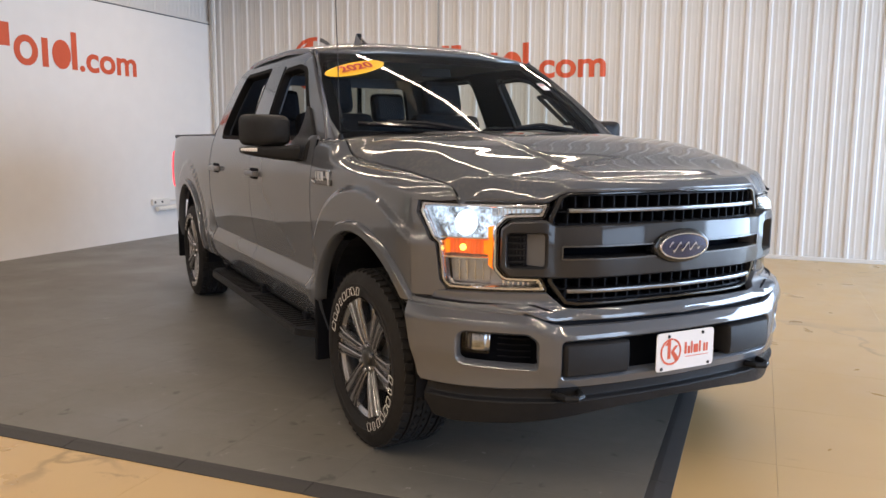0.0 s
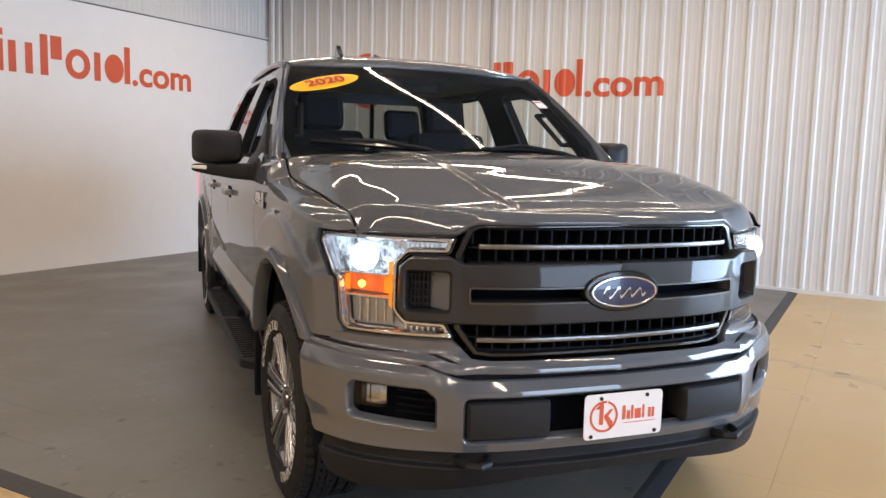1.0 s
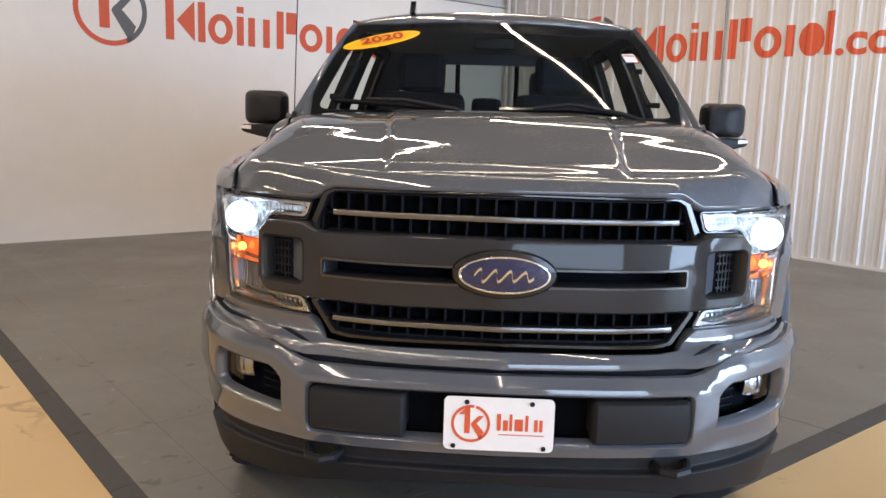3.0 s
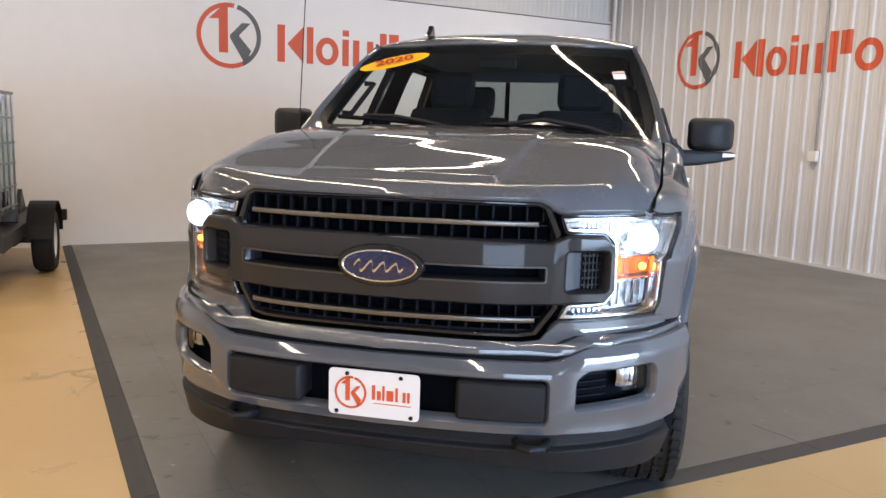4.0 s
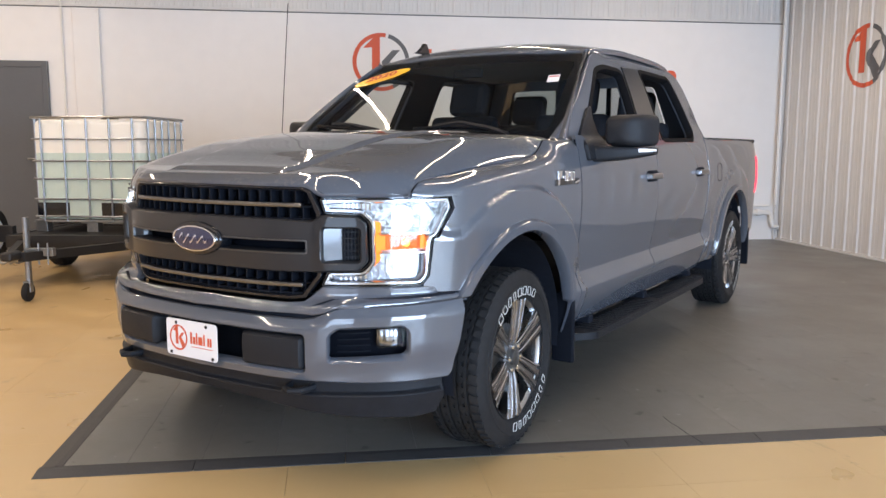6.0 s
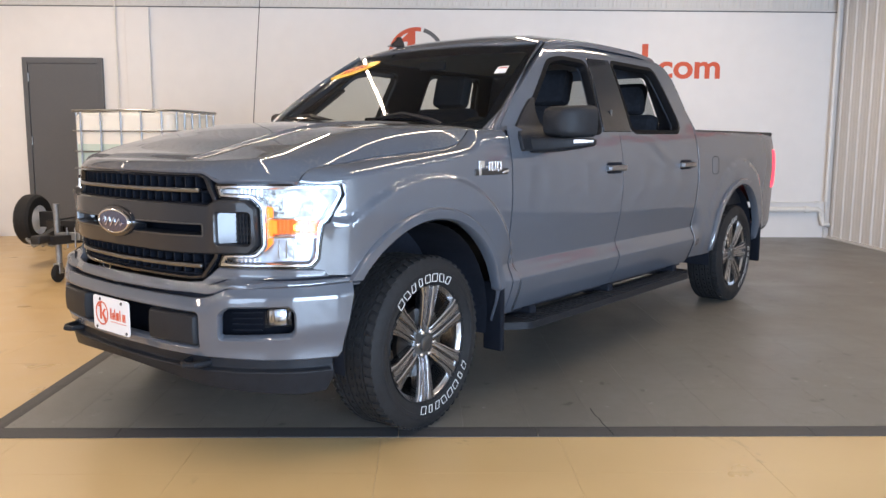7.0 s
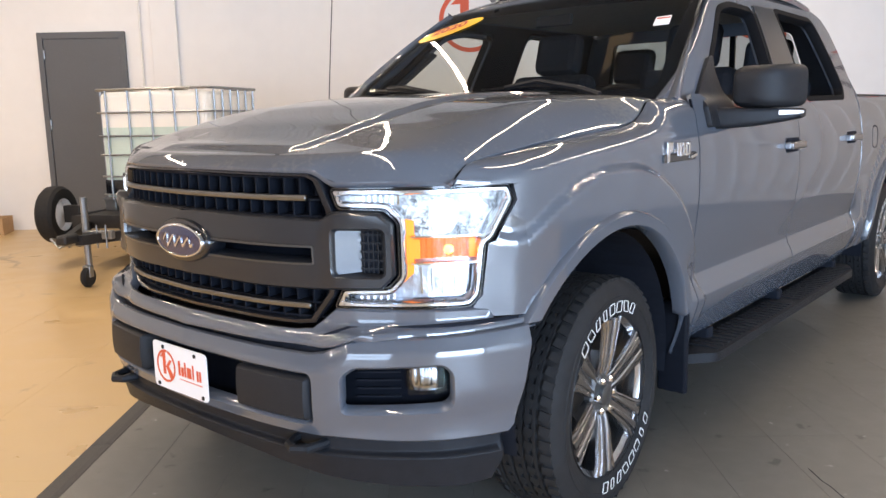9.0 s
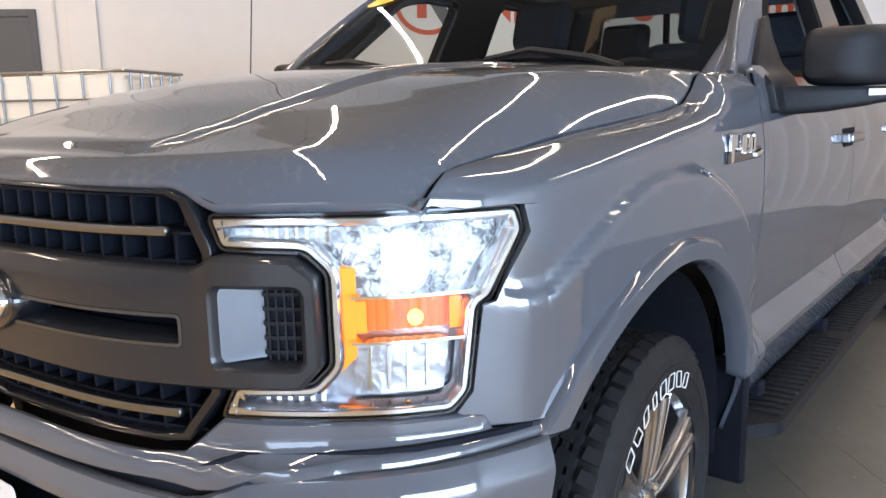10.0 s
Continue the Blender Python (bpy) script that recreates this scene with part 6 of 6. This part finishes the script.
pipe("wall_conduit", [(-9.855, -0.03, 1.72), (-9.855, -0.03, 4.4)], 0.012, PIPE_WHITE, "thin white conduit running up the panelled wall", "conduit")
pipe("wall_conduit", [(0.0, -3.74, 1.29), (0.0, -3.74, 4.45)], 0.009, GALV, "thin dark conduit up the ribbed wall to a junction box", "conduit")
bx = part("junction_box", block(-0.05, 0.0, -3.80, -3.68, 1.20, 1.32, 0.006), PIPE_WHITE)
bx.matrix_world = ROOM
tagged(bx, "small white junction box on the ribbed wall", "junction box")
pipe("drain_pipe", [(-0.075, -0.12, 4.4), (-0.075, -0.12, 1.5), (-0.075, -0.12, 0.52)], 0.022, PIPE_WHITE, "white pipe down the corner of the walls", "pipe", [((-0.075, -0.12, 1.40), (-0.075, -0.12, 1.50))])
pipe("water_pipe", [(-1.40, -0.06, 0.40), (-0.25, -0.06, 0.40), (-0.16, -0.07, 0.40), (-0.11, -0.08, 0.36), (-0.10, -0.08, 0.26), (-0.085, -0.09, 0.20), (0.0, -0.10, 0.18)], 0.036, PIPE_WHITE, "white insulated pipe low along the wall", "pipe", [((-0.34, -0.06, 0.40), (-0.28, -0.06, 0.40))])
pipe("water_pipe", [(-1.46, -0.03, 0.50), (-0.12, -0.03, 0.50)], 0.012, PIPE_WHITE, "thin white pipe low along the wall", "pipe", [((-0.80, -0.03, 0.50), (-0.76, -0.03, 0.50)), ((-0.20, -0.03, 0.50), (-0.16, -0.03, 0.50))])
out = tagged(empty("outlet_box", ROOM), "white outlet strip on the panelled wall", "outlet")
part("outlet_body", block(-1.46, -1.12, -0.05, -0.002, 0.45, 0.54, 0.006), PIPE_WHITE, out)
for x in (-1.44, -1.30):
    part("socket", block(x, x + 0.03, -0.053, -0.048, 0.48, 0.51), DARK, out, "dark socket")

# ---- trailer with its caged liquid tank ----
TR = ROOM @ pose(-8.72, -1.5, -0.014, 0, 0, -8)
trailer = tagged(empty("utility_trailer", TR), "black flatbed trailer with tongue jack and spare wheel", "trailer")
for y0, y1 in ((-1.40, -1.33), (1.10, 1.17), (-0.3, -0.24)):
    part("cross_beam", block(-0.72, 0.72, y0, y1, 0.38, 0.50, 0.004), TRAILER_BLACK, trailer)
for x in (-0.72, 0.66):
    part("side_beam", block(x, x + 0.06, -1.33, 1.10, 0.38, 0.50, 0.004), TRAILER_BLACK, trailer)
part("deck", block(-0.66, 0.66, -1.33, 1.10, 0.46, 0.49, 0.003), TRAILER_BLACK, trailer, "black trailer deck")
for s in (1, -1):
    bm = bmesh.new()
    prism(bm, [(s * 0.62, -1.36), (s * 0.55, -1.36), (s * 0.02 - 0.14, -2.30), (s * 0.08 - 0.14, -2.30)], 0.37, 0.45)
    part("tongue_beam", bm, TRAILER_BLACK, trailer)
    part("leaf_spring", block(s * 0.62 - 0.03, s * 0.62 + 0.03, -0.45, 0.45, 0.30, 0.34, 0.008), TRAILER_BLACK, trailer)
    # wheel and mudguard
    w = empty("wheel", pose(s * 0.835, 0, 0.30, 0, 0, 0 if s > 0 else 180))
    w.parent = trailer
    bm = lathe(bmesh.new(), [(0.17, -0.08), (0.20, -0.095), (0.27, -0.09), (0.295, -0.06), (0.30, 0.0), (0.295, 0.06), (0.27, 0.09), (0.20, 0.095), (0.17, 0.08)], 40)
    part("tyre", bm, RUBBER, w, "black trailer tyre", smooth=True)
    bm = lathe(bmesh.new(), [(0.175, 0.08), (0.165, 0.06), (0.15, 0.02), (0.10, 0.03), (0.06, 0.05), (0.001, 0.055)], 32)
    part("rim", bm, WHEEL_WHITE, w, "white steel rim", smooth=True)
    bm = bmesh.new()
    pts = arc(0, 0.30, 0.37, 8, 172, 16)
    rows_v = [[bm.verts.new((s * x, y, z)) for y, z in pts] for x in (0.72, 0.95)]
    for i in range(len(pts) - 1):
        bm.faces.new((rows_v[0][i], rows_v[0][i + 1], rows_v[1][i + 1], rows_v[1][i]))
    bmesh.ops.solidify(bm, geom=bm.faces[:], thickness=0.006)
    part("mudguard", bm, TRAILER_BLACK, trailer, "black curved mudguard")
    part("tail_light", block(s * 0.85 - 0.06, s * 0.85 + 0.06, 1.08, 1.15, 0.36, 0.48, 0.008), TRAILER_BLACK, trailer)
part("axle", rod(bmesh.new(), (-0.8, 0, 0.30), (0.8, 0, 0.30), 0.03, 10), TRAILER_BLACK, trailer)
part("coupler", block(-0.19, -0.09, -2.46, -2.28, 0.39, 0.47, 0.02), TRAILER_BLACK, trailer, "black coupler")
bm = bmesh.new()
prism(bm, [(-1.05, 0.49), (-0.62, 0.49), (-0.85, 0.72)], 0.50, 0.54, pose(0, 1.6, 0, 90, 0, 90))
part("rear_bracket", bm, TRAILER_BLACK, trailer, "black angled bracket")
jack = empty("tongue_jack", pose(-0.12, -2.14, 0))
jack.parent = trailer
part("jack_tube", rod(bmesh.new(), (0, 0, 0.17), (0, 0, 0.74), 0.028, 14), GALV, jack, "galvanised jack tube")
part("jack_bracket", block(0.0, 0.24, -0.03, 0.03, 0.40, 0.47, 0.006), GALV, jack, "galvanised clamp")
for x in (0.12, 0.2):
    part("clamp_bolt", rod(bmesh.new(), (x, -0.04, 0.33), (x, -0.04, 0.52), 0.008, 8), GALV, jack)
bm = lathe(bmesh.new(), [(0.001, -0.025), (0.075, -0.025), (0.085, -0.012), (0.085, 0.012), (0.075, 0.025), (0.001, 0.025)], 24, pose(0, -0.03, 0.085))
part("jack_wheel", bm, RUBBER, jack, "black jack wheel", smooth=True)
part("jack_fork", block(-0.035, 0.035, -0.05, 0.01, 0.08, 0.18, 0.008), GALV, jack)
spare = empty("spare_wheel", pose(-0.96, -1.25, 0.49, 0, 0, 4) @ Matrix.Scale(0.90, 4))
spare.parent = trailer
part("tyre", lathe(bmesh.new(), [(0.17, -0.08), (0.20, -0.095), (0.27, -0.09), (0.295, -0.06), (0.30, 0.0), (0.295, 0.06), (0.27, 0.09), (0.20, 0.095), (0.17, 0.08)], 40), RUBBER, spare, "black spare tyre", smooth=True)
part("rim", lathe(bmesh.new(), [(0.175, 0.08), (0.165, 0.06), (0.15, 0.02), (0.10, 0.03), (0.06, 0.05), (0.001, 0.055)], 32), WHEEL_WHITE, spare, "white steel rim", smooth=True)
part("spare_post", block(-0.86, -0.70, -1.30, -1.22, 0.42, 0.58, 0.005), TRAILER_BLACK, trailer)
bm = bmesh.new()
tube(bm, [(-0.12, -2.3, 0.40), (-0.22, -2.36, 0.36), (-0.33, -2.3, 0.42), (-0.40, -2.1, 0.38), (-0.34, -1.9, 0.30), (-0.2, -1.8, 0.36), (-0.1, -1.75, 0.40)], 0.012, 6)
tube(bm, [(-0.10, -2.2, 0.42), (-0.24, -2.2, 0.34), (-0.42, -1.95, 0.32), (-0.45, -1.7, 0.40)], 0.010, 6)
part("safety_chain", bm, GALV, trailer, "thin hanging chain", smooth=True)

tank = tagged(empty("caged_tank", ROOM @ pose(-8.80, -2.02, 0.476, 0, 0, -13)), "white plastic liquid tank, two thirds full, in a galvanised cage", "liquid tank")
# pallet
for x in (-0.54, 0.0, 0.54):
    for y in (-0.42, 0.42):
        part("pallet_foot", block(x - 0.06, x + 0.06, y - 0.05, y + 0.05, 0.0, 0.10, 0.006), GALV, tank)
part("pallet_top", block(-0.60, 0.60, -0.50, 0.50, 0.10, 0.125, 0.005), GALV, tank, "galvanised pallet")
PLASTIC = bpy.data.materials.new("tank_plastic")
PLASTIC.use_nodes = True
pb = PLASTIC.node_tree.nodes["Principled BSDF"]
pb.inputs["Base Color"].default_value = (0.86, 0.84, 0.78, 1)
pb.inputs["Roughness"].default_value = 0.35
pb.inputs["Subsurface Weight"].default_value = 0.0
LIQUID = material("tank_liquid", (0.56, 0.67, 0.61), 0.35, 0, 0.04, 4)


def bottle(z0, z1, mat, label, top):
    bm = bmesh.new()
    box(bm, -0.585, 0.585, -0.485, 0.485, z0, z1, 0.0)
    es = [e for e in bm.edges if abs(e.verts[0].co.z - e.verts[1].co.z) > 0.01]
    bmesh.ops.bevel(bm, geom=es, offset=0.09, segments=5, affect="EDGES", profile=0.5)
    if top:
        es = [e for e in bm.edges if all(v.co.z > z1 - 0.001 for v in e.verts)]
        bmesh.ops.bevel(bm, geom=es, offset=0.06, segments=4, affect="EDGES", profile=0.5)
    return part("tank_shell", bm, mat, tank, label, smooth=True)


bottle(0.135, 0.80, LIQUID, "pale green liquid showing through the plastic", False)
bottle(0.80, 1.135, PLASTIC, "empty milky white plastic", True)
for x0, x1 in ((-0.56, -0.22), (0.12, 0.56)):
    part("tank_window", block(x0, x1, -0.492, -0.484, 0.165, 0.30, 0.003), GLOSS_BLACK, tank, "black lower panel")
part("tank_window", block(0.584, 0.592, -0.42, 0.2, 0.165, 0.30, 0.003), GLOSS_BLACK, tank, "black lower panel")
part("tank_cap", rod(bmesh.new(), (0, 0, 1.13), (0, 0, 1.16), 0.09, 20), BLACK_PLASTIC, tank)


def hoop(z, r):
    bm = bmesh.new()
    lp = rounded([(-0.60, -0.50), (0.60, -0.50), (0.60, 0.50), (-0.60, 0.50)], 0.07, 4)
    lp.append(lp[0])
    tube(bm, [(x, y, z) for x, y in lp], r, 6)
    return part("cage_hoop", bm, GALV, tank, "galvanised cage tube", smooth=True)


for z in (0.16, 0.335, 0.54, 0.72, 0.94):
    hoop(z, 0.010)
hoop(1.155, 0.014)
for k in range(5):
    x = -0.48 + 0.24 * k
    for y in (-0.5, 0.5):
        part("cage_upright", rod(bmesh.new(), (x, y, 0.11), (x, y, 1.155), 0.010, 6), GALV, tank)
for k in range(6):
    y = -0.40 + 0.16 * k
    for x in (-0.60, 0.60):
        part("cage_upright", rod(bmesh.new(), (x, y, 0.11), (x, y, 1.155), 0.010, 6), GALV, tank)

# ---- box and trays by the wall ----
carton = tagged(empty("cardboard_box", ROOM @ pose(-11.86, -0.33, -0.014, 0, 0, 12)), "low open brown cardboard box on the floor", "box")
for x0, x1, y0, y1 in ((-0.27, 0.27, -0.20, -0.19), (-0.27, 0.27, 0.19, 0.20), (-0.27, -0.26, -0.19, 0.19), (0.26, 0.27, -0.19, 0.19)):
    part("box_side", block(x0, x1, y0, y1, 0.0, 0.20), CARD, carton)
part("box_base", block(-0.26, 0.26, -0.19, 0.19, 0.0, 0.006), CARD, carton)
trays = tagged(empty("tray_stack", ROOM @ pose(-12.02, -0.33, 0.0, 0, 0, 12)), "black plastic trays stacked in the cardboard box", "trays")
for k in range(3):
    part("tray", block(-0.16, 0.10, -0.15, 0.15, 0.0 + 0.11 * k, 0.095 + 0.11 * k, 0.02), BLACK_PLASTIC, trays)

# ---- overhead door behind, and a second one added to match the fill lamps ----
for gx0, gx1 in ((-5.35, -0.15), (-11.4, -7.8)):
    gate = tagged(empty("door_overhead", ROOM), "white sectional overhead door, out of view, its daylight made by lamps", "overhead door", kind="structure")
    for k in range(5):
        part("door_section", block(gx0, gx1, Y0 + 0.005, Y0 + 0.05, 0.0 + 0.68 * k, 0.67 + 0.68 * k, 0.006), WALL_WHITE, gate)
